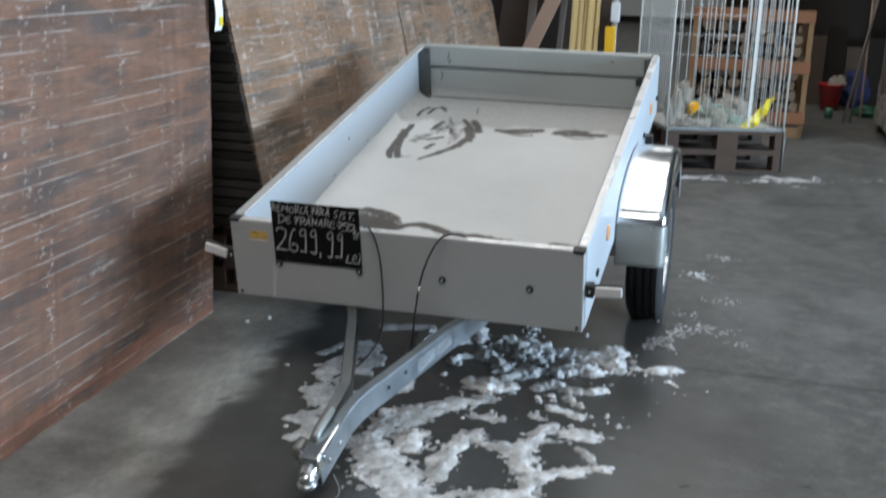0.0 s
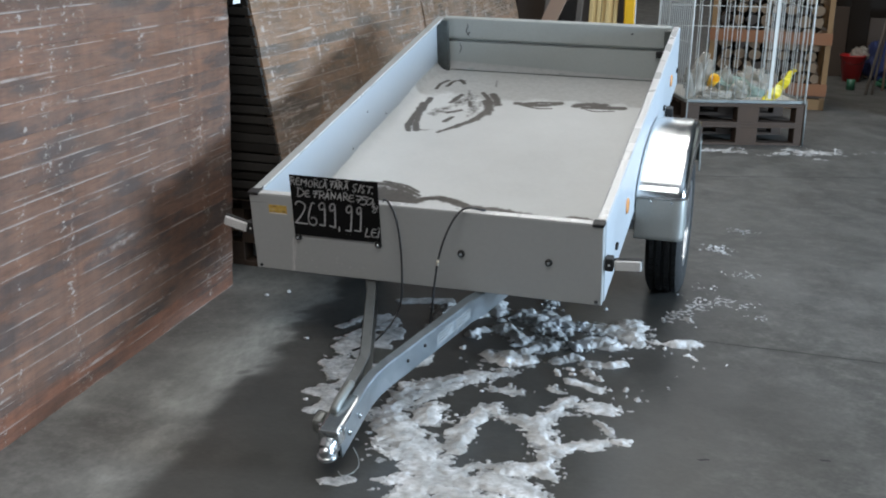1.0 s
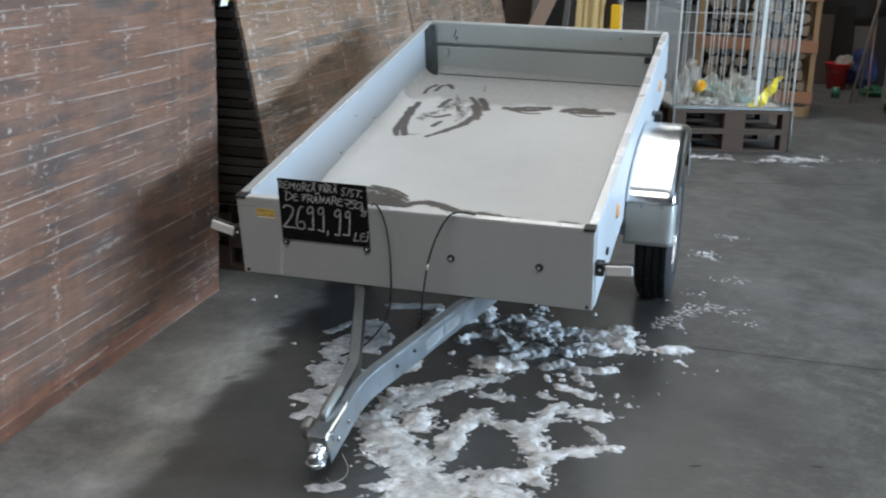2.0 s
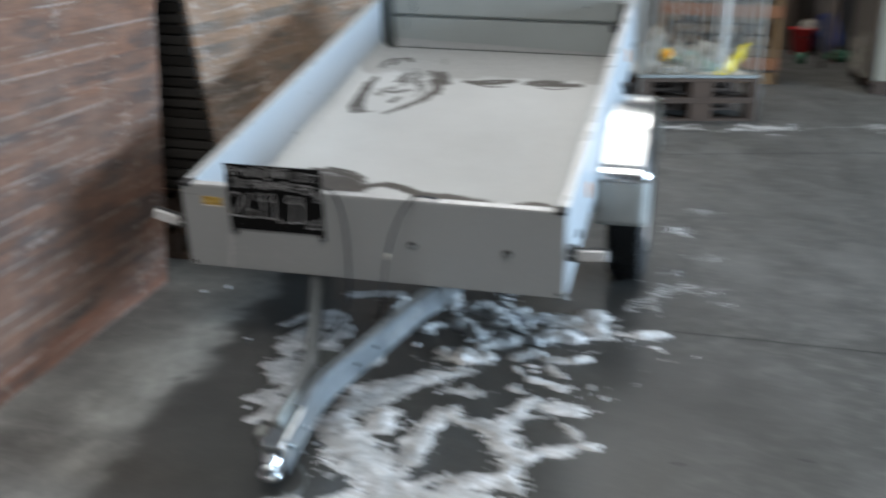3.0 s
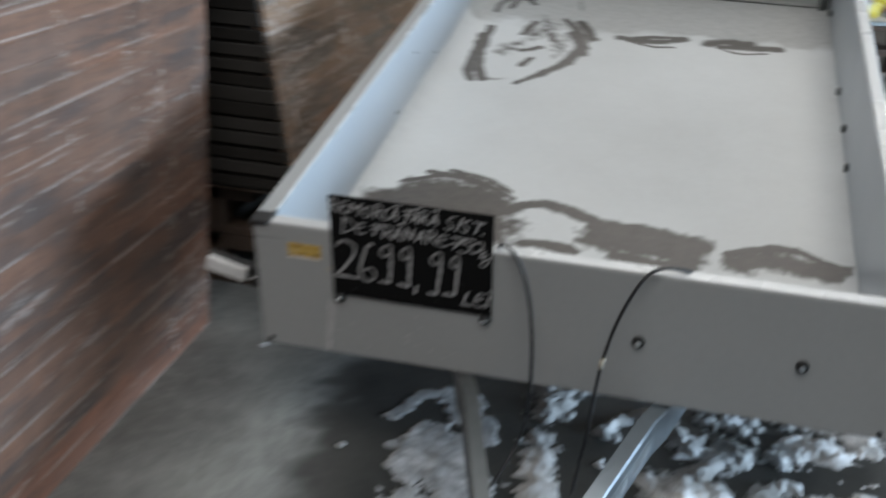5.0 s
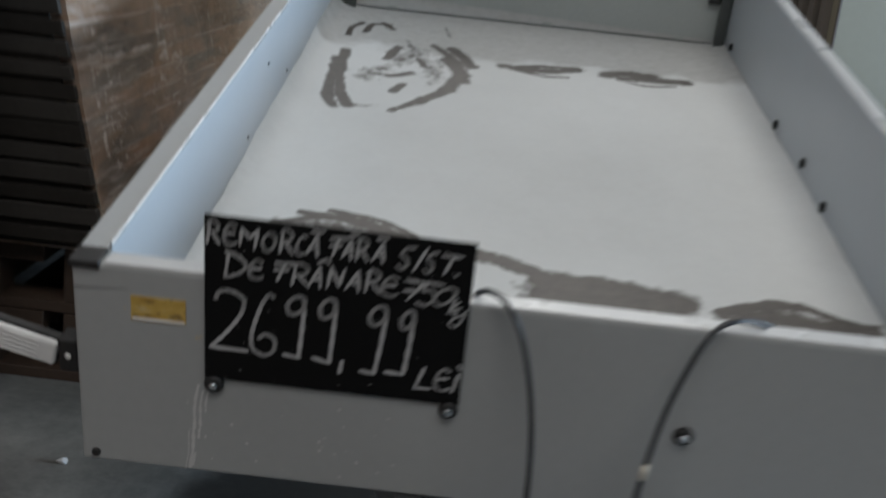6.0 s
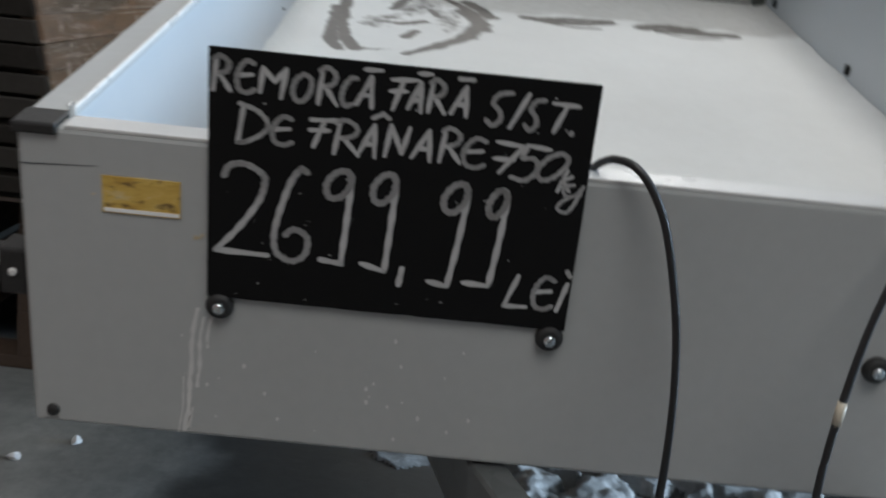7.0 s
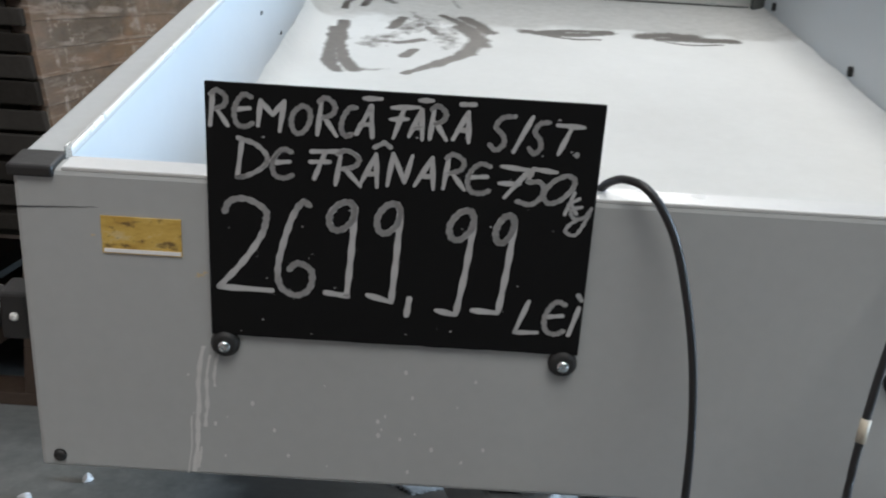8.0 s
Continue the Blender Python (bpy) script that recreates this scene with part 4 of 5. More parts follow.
def coupling():
    c = 0.573
    bm = bmesh.new()
    box(bm, c - 0.03, c + 0.03, -0.80, -0.62, -0.06, -0.004, 0.008, pose(0, 0, 0.0))
    body = part("coupling", bm, M_CHROME, trailer, "bright zinc ball coupling with a lever handle")
    bm = bmesh.new()
    bmesh.ops.create_uvsphere(bm, u_segments=28, v_segments=16, radius=0.022)
    for v in bm.verts:
        v.co = Vector((c + v.co.x, -0.812 + v.co.y * 1.3, -0.058 + max(v.co.z, -0.012)))
    smoothed(part("ball_head", bm, M_CHROME, body), 50)
    bm = bmesh.new()
    rings = []
    for k in range(9):
        t = k / 8
        y, hw, zt, zb = -0.825 + 0.075 * t, 0.018 + 0.012 * t, -0.034 + 0.026 * t, -0.076 + 0.014 * t
        rings.append([bm.verts.new((c + a, y, z)) for a, z in ((-hw, zb), (-hw, zt - 0.01), (-hw * 0.6, zt), (hw * 0.6, zt), (hw, zt - 0.01), (hw, zb))])
    for q0, q1 in zip(rings, rings[1:]):
        for k in range(5):
            bm.faces.new((q0[k], q0[k + 1], q1[k + 1], q1[k])).smooth = True
    bmesh.ops.recalc_face_normals(bm, faces=bm.faces)
    part("neck", bm, M_CHROME, body)
    part("head_rim", lathed([(0.02, -0.012), (0.026, -0.012), (0.028, -0.006), (0.025, 0.0), (0.02, 0.0)], 28, "z", (c, -0.816, -0.066)), M_CHROME, body)
    bm = bmesh.new()
    rings = []
    for y, x, z, hw, th in ((-0.72, -0.015, -0.004, 0.010, 0.010), (-0.712, -0.015, -0.001, 0.013, 0.014), (-0.69, -0.013, 0.008, 0.0135, 0.014), (-0.65, -0.010, 0.014, 0.0135, 0.013), (-0.612, -0.006, 0.019, 0.0125, 0.011), (-0.603, -0.005, 0.019, 0.009, 0.008)):
        rings.append([bm.verts.new((c + x + hw * math.cos(k * math.tau / 10), y, z + th * math.sin(k * math.tau / 10))) for k in range(10)])
    for q0, q1 in zip(rings, rings[1:]):
        for k in range(10):
            bm.faces.new((q0[k], q0[(k + 1) % 10], q1[(k + 1) % 10], q1[k])).smooth = True
    bm.faces.new(rings[0])
    bm.faces.new(rings[-1])
    bmesh.ops.recalc_face_normals(bm, faces=bm.faces)
    part("lever", bm, M_LEVER, body, "dull grey pressed lever handle")
    part("pivot", lathed([(0.0004, -0.036), (0.008, -0.036), (0.008, 0.036), (0.0004, 0.036)], 12, "x", (c, -0.77, -0.012)), M_CHROME, body)
    part("plug_holder", boxed(c - 0.07, c - 0.04, -0.75, -0.70, -0.06, -0.014, 0.012), M_LEVER, body)
    for k in range(2):
        part("bolt", lathed([(0.0004, 0), (0.009, 0), (0.008, 0.006), (0.0004, 0.007)], 6, "x", (c + 0.034, -0.66 - 0.08 * k, -0.045)), M_CHROME, body)


coupling()
part("breakaway_cable", tubed(smooth_line([(0.622, -0.755, -0.08), (0.638, -0.765, -0.105), (0.645, -0.785, -0.118), (0.64, -0.82, -0.114), (0.62, -0.84, -0.11), (0.605, -0.83, -0.105)], 5), 0.0014, 6), M_LEVER, trailer)
part("wiring_cable", tubed(smooth_line([(0.458, 0.022, 0.277), (0.464, 0.012, 0.287), (0.472, 0.0, 0.294), (0.485, -0.012, 0.294), (0.499, -0.02, 0.281), (0.513, -0.028, 0.255), (0.525, -0.038, 0.214), (0.533, -0.05, 0.173), (0.538, -0.06, 0.127), (0.54, -0.068, 0.08), (0.54, -0.075, 0.03), (0.536, -0.085, -0.02), (0.52, -0.12, -0.07), (0.49, -0.2, -0.095), (0.452, -0.30, -0.08)], 5), 0.0034, 8), M_CABLE, trailer, "thin black wiring cable over the front edge")
cab = part("wiring_cable", tubed(smooth_line([(0.79, 0.024, 0.276), (0.765, 0.01, 0.287), (0.742, -0.004, 0.293), (0.721, -0.015, 0.285), (0.699, -0.035, 0.255), (0.677, -0.057, 0.2), (0.663, -0.078, 0.14), (0.657, -0.09, 0.09), (0.653, -0.105, 0.04), (0.648, -0.115, -0.02), (0.64, -0.125, -0.08), (0.635, -0.13, -0.13)], 5), 0.0034, 8), M_CABLE, trailer, "thin black wiring cable over the front edge")
part("tape", tubed([(0.6635, -0.0772, 0.143), (0.6612, -0.0815, 0.125)], 0.0043, 8), M_TAPE, cab)

# ---- price board ----
# hand-drawn letter shapes in hundredths of their box; "~" runs as a curve
GLYPHS = {
    "R": "5,0 25,95/~10,88 45,100 90,82 80,58 30,46/40,48 100,0", "E": "~92,92 55,100 22,78 5,45 18,8 60,0 95,12/12,52 82,58", "M": "2,14 11,96 50,52 88,98 72,0",
    "O": "~55,100 15,75 2,35 25,2 65,10 95,50 90,88 55,100", "C": "~95,95 55,92 15,60 5,25 30,2 75,10", "A": "0,8 75,98 84,0/20,38 80,40", "F": "3,94 100,100/48,96 12,0/0,58 62,62",
    "S": "~100,98 50,92 25,66 55,45 62,20 30,2 0,18", "I": "95,100 5,0", "T": "0,95 100,92/55,92 12,0", "D": "22,96 5,2/~10,100 65,85 98,55 80,28 30,5 5,2", "N": "2,0 22,92 70,12 98,90",
    "7": "5,100 100,92 22,0/0,45 72,46", "5": "100,92 38,98 25,62/~25,62 62,62 68,30 40,2 2,8", "0": "~75,100 30,75 2,30 20,2 60,15 95,55 100,85 75,100", "k": "60,100 0,0/100,75 20,45/40,50 90,5",
    "g": "~60,95 20,85 30,60 70,60 100,90/~100,92 75,40 45,5 5,15 30,45 95,70", "2": "~14,85 25,97 55,100 88,90 90,78 80,60 45,30 2,2/0,1 100,0",
    "6": "~92,97 72,100 45,85 18,55 3,28 12,8 55,0 92,8 100,25 82,33 55,35 35,28", "9": "~98,93 80,100 40,98 5,86 12,73 45,71 85,80 98,93/~98,95 88,50 74,1", "q": "~98,93 80,100 40,98 5,86 12,75 45,73 85,82 98,93/~98,95 80,50 50,1", "_": "0,100 100,0", "L": "52,100 0,2/0,2 100,5",
    "i": "80,68 5,0/60,100 95,88", "-": "0,30 100,70", "^": "0,0 60,100 100,15", ".": "50,0 50,60", ",": "80,100 20,0",
}


def write(text, width):
    """Hand lettering on the plane y = 0: each letter, then its left, foot, width and height in millimetres."""
    bm = bmesh.new()
    for entry in text.split(";"):
        c, *place = entry.split()
        ox, oz, sx, sz = (float(v) / 1000 for v in place)
        for stroke in GLYPHS[c].split("/"):
            pts = [tuple(float(v) / 100 for v in q.split(",")) for q in stroke.strip("~").split()]
            pts = [Vector((ox + px * sx, 0, oz + pz * sz)) for px, pz in pts]
            pts = smooth_line(pts, 7 if stroke[0] == "~" else 3) if len(pts) > 2 and stroke[0] == "~" else [a.lerp(b, k / 4) for a, b in zip(pts, pts[1:]) for k in range(4)] + [pts[-1]]
            wide = [width * (0.5 + 0.09 * math.sin(1.7 * i + ox * 900) - 0.07 * (i == 0) - 0.1 * (i == len(pts) - 1)) for i in range(len(pts))]
            for i, (a, b) in enumerate(zip(pts, pts[1:])):
                d = b - a
                if d.length < 1e-6:
                    continue
                n = Vector((-d.z, 0, d.x)).normalized()
                bm.faces.new([bm.verts.new(q) for q in (a - n * wide[i], b - n * wide[i + 1], b + n * wide[i + 1], a + n * wide[i])])
            for i, p in enumerate(pts):
                bm.faces.new([bm.verts.new(p + Vector((math.cos(k * math.tau / 10), 0, math.sin(k * math.tau / 10))) * wide[i] + Vector((0, -0.00004, 0))) for k in range(10)])
    return bm


def price_board():
    m = TRAILER @ pose(0.1555, -0.0042, 0.1415, 0.2, 0, 0)
    board = thing("price_board", "black chalk board with white handwritten trailer price", "price sign", m=m)
    bm = boxed(0, 0.297, 0.0, 0.003, 0, 0.211, 0.0006)
    bmesh.ops.subdivide_edges(bm, edges=[e for e in bm.edges if e.calc_length() > 0.2], cuts=24)
    for v in bm.verts:
        if v.co.z < 0.02:
            v.co.z += 0.0006 * fbm(v.co.x, 0, 60, 2.2, 3)
    part("panel", bm, M_BOARD, board)
    words = [("R 3 178 14 27;E 21 178 15 25;M 39 176 23 24;O 64 175 15 22;R 83 175 15 29;C 101 175 12 24;A 113 176 14 24;- 118 205 13 1", 3.7), ("F 138 176 21 25;A 152 176 12 24;- 159 206 10 1;R 167 177 13 26;A 185 176 14 24;- 190 205 10 1", 3.7),
             ("S 212 171 18 28;I 230 171 14 28;S 242 170 14 26;T 262 171 20 24;. 277 170 3 4", 3.7), ("D 22 137 25 32;E 49 139 17 23", 3.8), ("F 79 140 23 23;R 97 136 20 28;A 117 136 15 27;^ 127 168 12 4;N 137 138 19 28;A 158 137 17 26;R 179 138 17 28;E 197 136 19 24", 3.7),
             ("7 222 134 22 25;5 236 129 29 30;0 256 131 23 24", 3.8), ("k 274 123 10 18;g 275 105 19 26", 2.9), ("2 7 43 42 77;6 53 40 28 80;9 93 42 21 80;_ 92 42 17 2;9 130 39 19 84;_ 125 39 19 5;, 156 28 3 15", 4.9), ("q 186 31 20 90;_ 180 31 16 3;q 222 35 15 84;_ 209 35 20 1", 4.9), ("L 244 18 18 29;E 266 19 18 29;i 287 19 8 36", 4.0)]
    for text, wd in words:
        ob = part("lettering", write(text, wd / 1000), M_CHALK, board)
        ob.location.y = -0.0005
    bm = bmesh.new()
    for _ in range(40):
        x, z, s = random.uniform(0.01, 0.28), random.uniform(0.005, 0.2), random.uniform(0.0003, 0.001)
        bm.faces.new([bm.verts.new((x + s * dx, -0.0003, z + s * dz)) for dx, dz in ((-1, -0.5), (1.6, -0.3), (1, 0.6), (-0.8, 0.7))])
    tagged(part("chalk_specks", bm, M_CHALK, board), kind="stuff")


price_board()

# ---- snow ----
RIDGES = ((0.62, -0.41, 0.71, -0.54, 0.055), (0.71, -0.54, 0.81, -0.67, 0.071), (0.82, -0.70, 0.85, -0.84, 0.066), (0.60, -0.34, 0.60, -0.16, 0.045), (0.62, -0.21, 0.68, -0.11, 0.051), (0.68, -0.11, 0.78, 0.01, 0.036), (0.78, 0.01, 0.86, 0.07, 0.030),
          (0.84, -0.08, 0.94, -0.08, 0.018), (0.72, -0.38, 0.71, -0.28, 0.034), (0.85, -0.53, 0.84, -0.35, 0.026), (0.84, -0.33, 0.88, -0.22, 0.027), (0.88, -0.22, 0.94, -0.28, 0.019))
BANKS = ((0.94, -0.28, 1.03, -0.29, 0.024), (1.03, -0.29, 1.10, -0.09, 0.029), (1.04, -0.31, 1.11, -0.46, 0.032), (1.11, -0.44, 1.23, -0.36, 0.023), (1.11, -0.50, 1.13, -0.59, 0.031), (0.94, -0.62, 1.11, -0.56, 0.035), (0.89, -0.68, 1.10, -0.70, 0.047),
         (0.9, -0.80, 1.10, -0.80, 0.06), (1.16, -0.12, 1.22, -0.12, 0.035), (1.07, 0.07, 1.17, 0.03, 0.016), (1.27, -0.34, 1.31, -0.33, 0.008), (1.21, -0.22, 1.25, -0.29, 0.011), (1.03, -0.01, 1.06, -0.04, 0.015), (0.53, 0.30, 0.55, 0.06, 0.03))
LUMPS = ((0.80, 0.20, 0.89, 0.20, 0.044), (0.87, 0.26, 0.95, 0.36, 0.032), (0.76, 0.46, 0.85, 0.35, 0.035), (0.79, 0.66, 0.88, 0.58, 0.043), (0.99, 0.23, 1.05, 0.27, 0.022), (0.85, 0.68, 0.95, 0.61, 0.027), (1.08, 0.44, 1.14, 0.43, 0.044), (1.11, 0.59, 1.19, 0.59, 0.055),
         (1.18, 0.69, 1.23, 0.50, 0.036), (1.09, 0.22, 1.19, 0.26, 0.020), (1.11, 0.17, 1.15, 0.12, 0.019), (0.67, 0.72, 0.69, 0.62, 0.03), (1.37, 0.53, 1.42, 0.56, 0.026), (0.50, 0.62, 0.53, 0.40, 0.038), (0.56, 0.53, 0.64, 0.60, 0.025), (0.66, 0.36, 0.70, 0.44, 0.02))
THIN = ((0.19, 0.28, 0.23, 0.40, 0.014), (0.31, 0.43, 0.40, 0.25, 0.035), (0.29, 0.08, 0.29, 0.24, 0.038), (0.30, -0.04, 0.39, -0.15, 0.052), (0.34, -0.29, 0.40, -0.19, 0.032), (0.38, -0.28, 0.46, -0.40, 0.04), (0.36, -0.43, 0.39, -0.38, 0.014), (0.45, -0.50, 0.47, -0.54, 0.016),
        (0.59, -0.82, 0.63, -0.80, 0.018), (0.33, 0.64, 0.48, 0.70, 0.023), (0.23, 0.40, 0.34, 0.44, 0.016), (1.30, 0.80, 1.41, 1.00, 0.03), (1.41, 1.00, 1.50, 1.12, 0.025), (0.36, 0.20, 0.40, 0.02, 0.05))


def reach(x, y, strokes):
    """How deep a place lies inside the nearest stroke: 1 on its line, 0 at its rim."""
    best = -9.0
    for xa, ya, xb, yb, r in strokes:
        ex, ey = xb - xa, yb - ya
        t = clamp01(((x - xa) * ex + (y - ya) * ey) / (ex * ex + ey * ey))
        best = max(best, 1.0 - math.hypot(x - xa - t * ex, y - ya - t * ey) / r)
    return best


def snow_sheet(name, xa, xb, ya, yb, step, field, label, material=M_SNOW):
    nx, ny = int((xb - xa) / step), int((yb - ya) / step)
    verts, hs = [], []
    for j in range(ny + 1):
        for i in range(nx + 1):
            x, y = xa + i * step, ya + j * step
            h = field(x, y)
            verts.append((x, y, max(h, -0.001) + 0.0006))
            hs.append(h)
    faces = []
    for j in range(ny):
        for i in range(nx):
            a = j * (nx + 1) + i
            q = (a, a + 1, a + nx + 2, a + nx + 1)
            if sum(hs[k] > 0 for k in q) >= 2:
                faces.append(q)
    used = sorted({k for q in faces for k in q})
    new_at = {k: i for i, k in enumerate(used)}
    me = bpy.data.meshes.new(name)
    me.from_pydata([verts[k] for k in used], [], [tuple(new_at[k] for k in q) for q in faces])
    me.polygons.foreach_set("use_smooth", [True] * len(me.polygons))
    me.materials.append(material)
    return tagged(new(name, me), label, "snow", kind="stuff")


def near_snow(x, y):
    n, f, g = fbm(x, y, 9, 4.4, 5), fbm(x, y, 34, 1.1, 4), fbm(x, y, 95, 3.3, 2)
    wx, wy = x + 0.02 * fbm(x, y, 14, 9.1, 3), y + 0.026 * fbm(x, y, 14, 3.7, 3)
    thick = max(reach(wx, wy, RIDGES), reach(wx, wy, BANKS)) + 0.6 * n + 0.36 * f + 0.16 * g
    field = -0.6 - math.hypot((x - 1.0) / 0.33, (y - 0.46) / 0.36) + 1.6 * n + 1.0 * f
    lump = max(reach(wx, wy, LUMPS), field) + 0.6 * n + 0.4 * f + 0.16 * g
    thick -= 1.5 * max(0.0, fbm(x, y, 15, 12.3, 4) - 0.12)
    h = -0.002
    if thick > -0.2:
        rise = min(1.0, (thick + 0.2) * 0.9)
        h = 0.0006 + 0.0055 * rise + 0.004 * rise * abs(fbm(x, y, 13, 6.1, 3)) + 0.0013 * rise * fbm(x, y, 30, 2.6, 3)
    if lump > -0.2:
        rise = min(1.0, (lump + 0.2) * 1.1)
        h = max(h, 0.001 + 0.010 * rise + 0.014 * rise * abs(fbm(x, y, 11, 5.2, 3)) + 0.003 * rise * fbm(x, y, 26, 7.9, 2))
    return h


def slush(x, y):
    n, f = fbm(x, y, 9, 4.4, 5), fbm(x, y, 34, 1.1, 4)
    rim = max(reach(x, y, RIDGES), reach(x, y, BANKS), reach(x, y, LUMPS)) + 0.6 * n + 1.1 * f
    thin = reach(x + 0.02 * fbm(x, y, 16, 9.1, 3), y, THIN) + 0.6 * n + 0.5 * f
    if (thin > -0.3 and (x < 1.1 or fbm(x, y, 60, 5.9, 3) > 0.1)) or (rim > -0.35 and fbm(x, y, 55, 2.9, 3) > -0.12):
        return 0.0005 + 0.0022 * abs(fbm(x, y, 24, 6.1, 3)) + 0.002 * abs(n)
    return -0.002


def far_snow(x, y):
    d = abs((y - 4.36 - 0.34 * (x - 1.2)) / 0.24) + 0.25 * (1 + math.sin(x * 9))
    f = 0.62 - d + 0.7 * fbm(x, y, 8, 3.3, 5) + 0.8 * fbm(x, y, 30, 7.3, 4) - 0.35 * max(0, x - 1.9)
    return 0.002 + 0.012 * abs(fbm(x, y, 40, 1.9, 3)) if f > 0.5 else -0.002


def far_slush(x, y):
    d = abs((y - 4.36 - 0.34 * (x - 1.2)) / 0.3) + 0.2 * (1 + math.sin(x * 9))
    f = 0.62 - d + 0.8 * fbm(x, y, 8, 3.3, 5) + 0.6 * fbm(x, y, 24, 5.3, 4) - 0.3 * max(0, x - 2.0)
    return 0.001 + 0.002 * abs(fbm(x, y, 40, 1.9, 3)) if f > 0.4 else -0.002


snow_sheet("melting_snow", 0.12, 1.56, -0.95, 1.26, 0.0038, near_snow, "dirty half-melted snow scattered on damp concrete under the trailer")
snow_sheet("slush", 0.12, 1.56, -0.9, 1.26, 0.006, slush, "thin grey slush drying on concrete under the drawbar", M_SLUSH)
snow_sheet("melting_snow", 0.9, 2.6, 3.9, 5.2, 0.008, far_snow, "thin remains of snow at the foot of pallets")
snow_sheet("slush", 0.9, 2.9, 3.8, 5.3, 0.012, far_slush, "thin grey slush drying at the foot of pallets", M_SLUSH)


def snow_lumps():
    random.seed(21)
    bm = bmesh.new()
    spots = []
    for _ in range(420):
        xa, ya, xb, yb, w = random.choice(RIDGES + BANKS + LUMPS)
        a, r, t = random.uniform(0, math.tau), w * random.uniform(0.7, 2.2), random.random()
        spots.append((xa + (xb - xa) * t + r * math.cos(a), ya + (yb - ya) * t + r * math.sin(a), random.choice((0.0015, 0.002, 0.0025, 0.003, 0.004, 0.006))))
    spots += [(-0.203, 0.503, 0.009), (-0.141, 0.573, 0.011), (0.126, 0.123, 0.008), (1.291, -0.334, 0.012), (0.33, -0.36, 0.008)]
    for _ in range(22):
        spots.append((1.43 + random.gauss(0, 0.03), 1.86 + random.gauss(0, 0.04), random.uniform(0.004, 0.009)))
        spots.append((1.54 + random.gauss(0, 0.05), 2.25 + random.gauss(0, 0.03), random.uniform(0.003, 0.007)))
    for cx, cy, sx, sy, count in ((1.56, 1.50, 0.035, 0.02, 24), (1.58, 1.07, 0.03, 0.02, 14), (1.40, 1.07, 0.04, 0.05, 22), (1.42, 1.23, 0.03, 0.03, 12), (1.64, 0.95, 0.03, 0.02, 12), (1.43, 1.87, 0.03, 0.04, 30)):
        for _ in range(count):
            spots.append((cx + random.gauss(0, sx), cy + random.gauss(0, sy), random.uniform(0.002, 0.006)))
    for x, y, s in spots:
        vs = bmesh.ops.create_icosphere(bm, subdivisions=1, radius=s)["verts"]
        sx, sy, sz = random.uniform(0.7, 1.8), random.uniform(0.7, 1.5), random.uniform(0.4, 0.8)
        for v in vs:
            k = random.uniform(0.75, 1.25)
            v.co = Vector((x + v.co.x * sx * k, y + v.co.y * sy * k, max(0.0008, s * 0.3 + v.co.z * sz * k)))
    tagged(part("snow_crumbs", bm, M_SNOW, None), "loose crumbs of dirty snow scattered over concrete", "snow", kind="stuff")


snow_lumps()

# ---- wrapped board stacks ----
PIECE = {}


def parcel_mesh(length, depth, height, lean, material):
    key = (round(length, 3), round(depth, 3), round(height, 3), lean, material.name)
    if key not in PIECE:
        bm = boxed(-depth, 0, 0, length, 0, height, 0.0007)
        for v in bm.verts:
            v.co.x -= lean * v.co.z
        me = bpy.data.meshes.new("board_parcel")
        bm.to_mesh(me)
        bm.free()
        me.materials.append(material)
        PIECE[key] = me
    return PIECE[key]


def board_stack(face, y_a, y_b, base, layers, height, lean, yaw, depth, label, bulge=0.01, halves=1, material=M_PARCEL):
    """Long parcels in layers, the stack leaning by lean metres per metre of height."""
    st = thing("board_stack", label, "board stack", "film-wrapped board stacks", pose(face, y_a, base, 0, 0, yaw))
    n = (y_b - y_a) / halves
    for k in range(layers):
        z = k * height
        for h in range(halves):
            mat = M_PARCEL_RED if k < 2 and base == 0 else material
            ob = new("board_parcel", parcel_mesh(n - 0.004, depth, height - 0.0003, lean, mat))
            ob.parent = st
            b = bulge * math.sin(math.pi * k / max(1, layers - 1))
            ob.location = (-lean * z + b + random.uniform(-0.0004, 0.0004), h * n + random.uniform(-0.004, 0.004) + (b * 1.5 if h else -b), z)
            ob.rotation_euler = (0, 0, random.uniform(-0.0006, 0.0006))
    return st


random.seed(12)
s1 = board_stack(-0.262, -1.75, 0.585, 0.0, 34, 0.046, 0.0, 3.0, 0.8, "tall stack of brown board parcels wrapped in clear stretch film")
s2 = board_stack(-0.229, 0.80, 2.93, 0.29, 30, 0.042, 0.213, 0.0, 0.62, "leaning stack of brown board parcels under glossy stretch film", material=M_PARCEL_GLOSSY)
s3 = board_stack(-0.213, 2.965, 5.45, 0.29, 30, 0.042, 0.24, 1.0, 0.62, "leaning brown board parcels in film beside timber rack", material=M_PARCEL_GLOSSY)


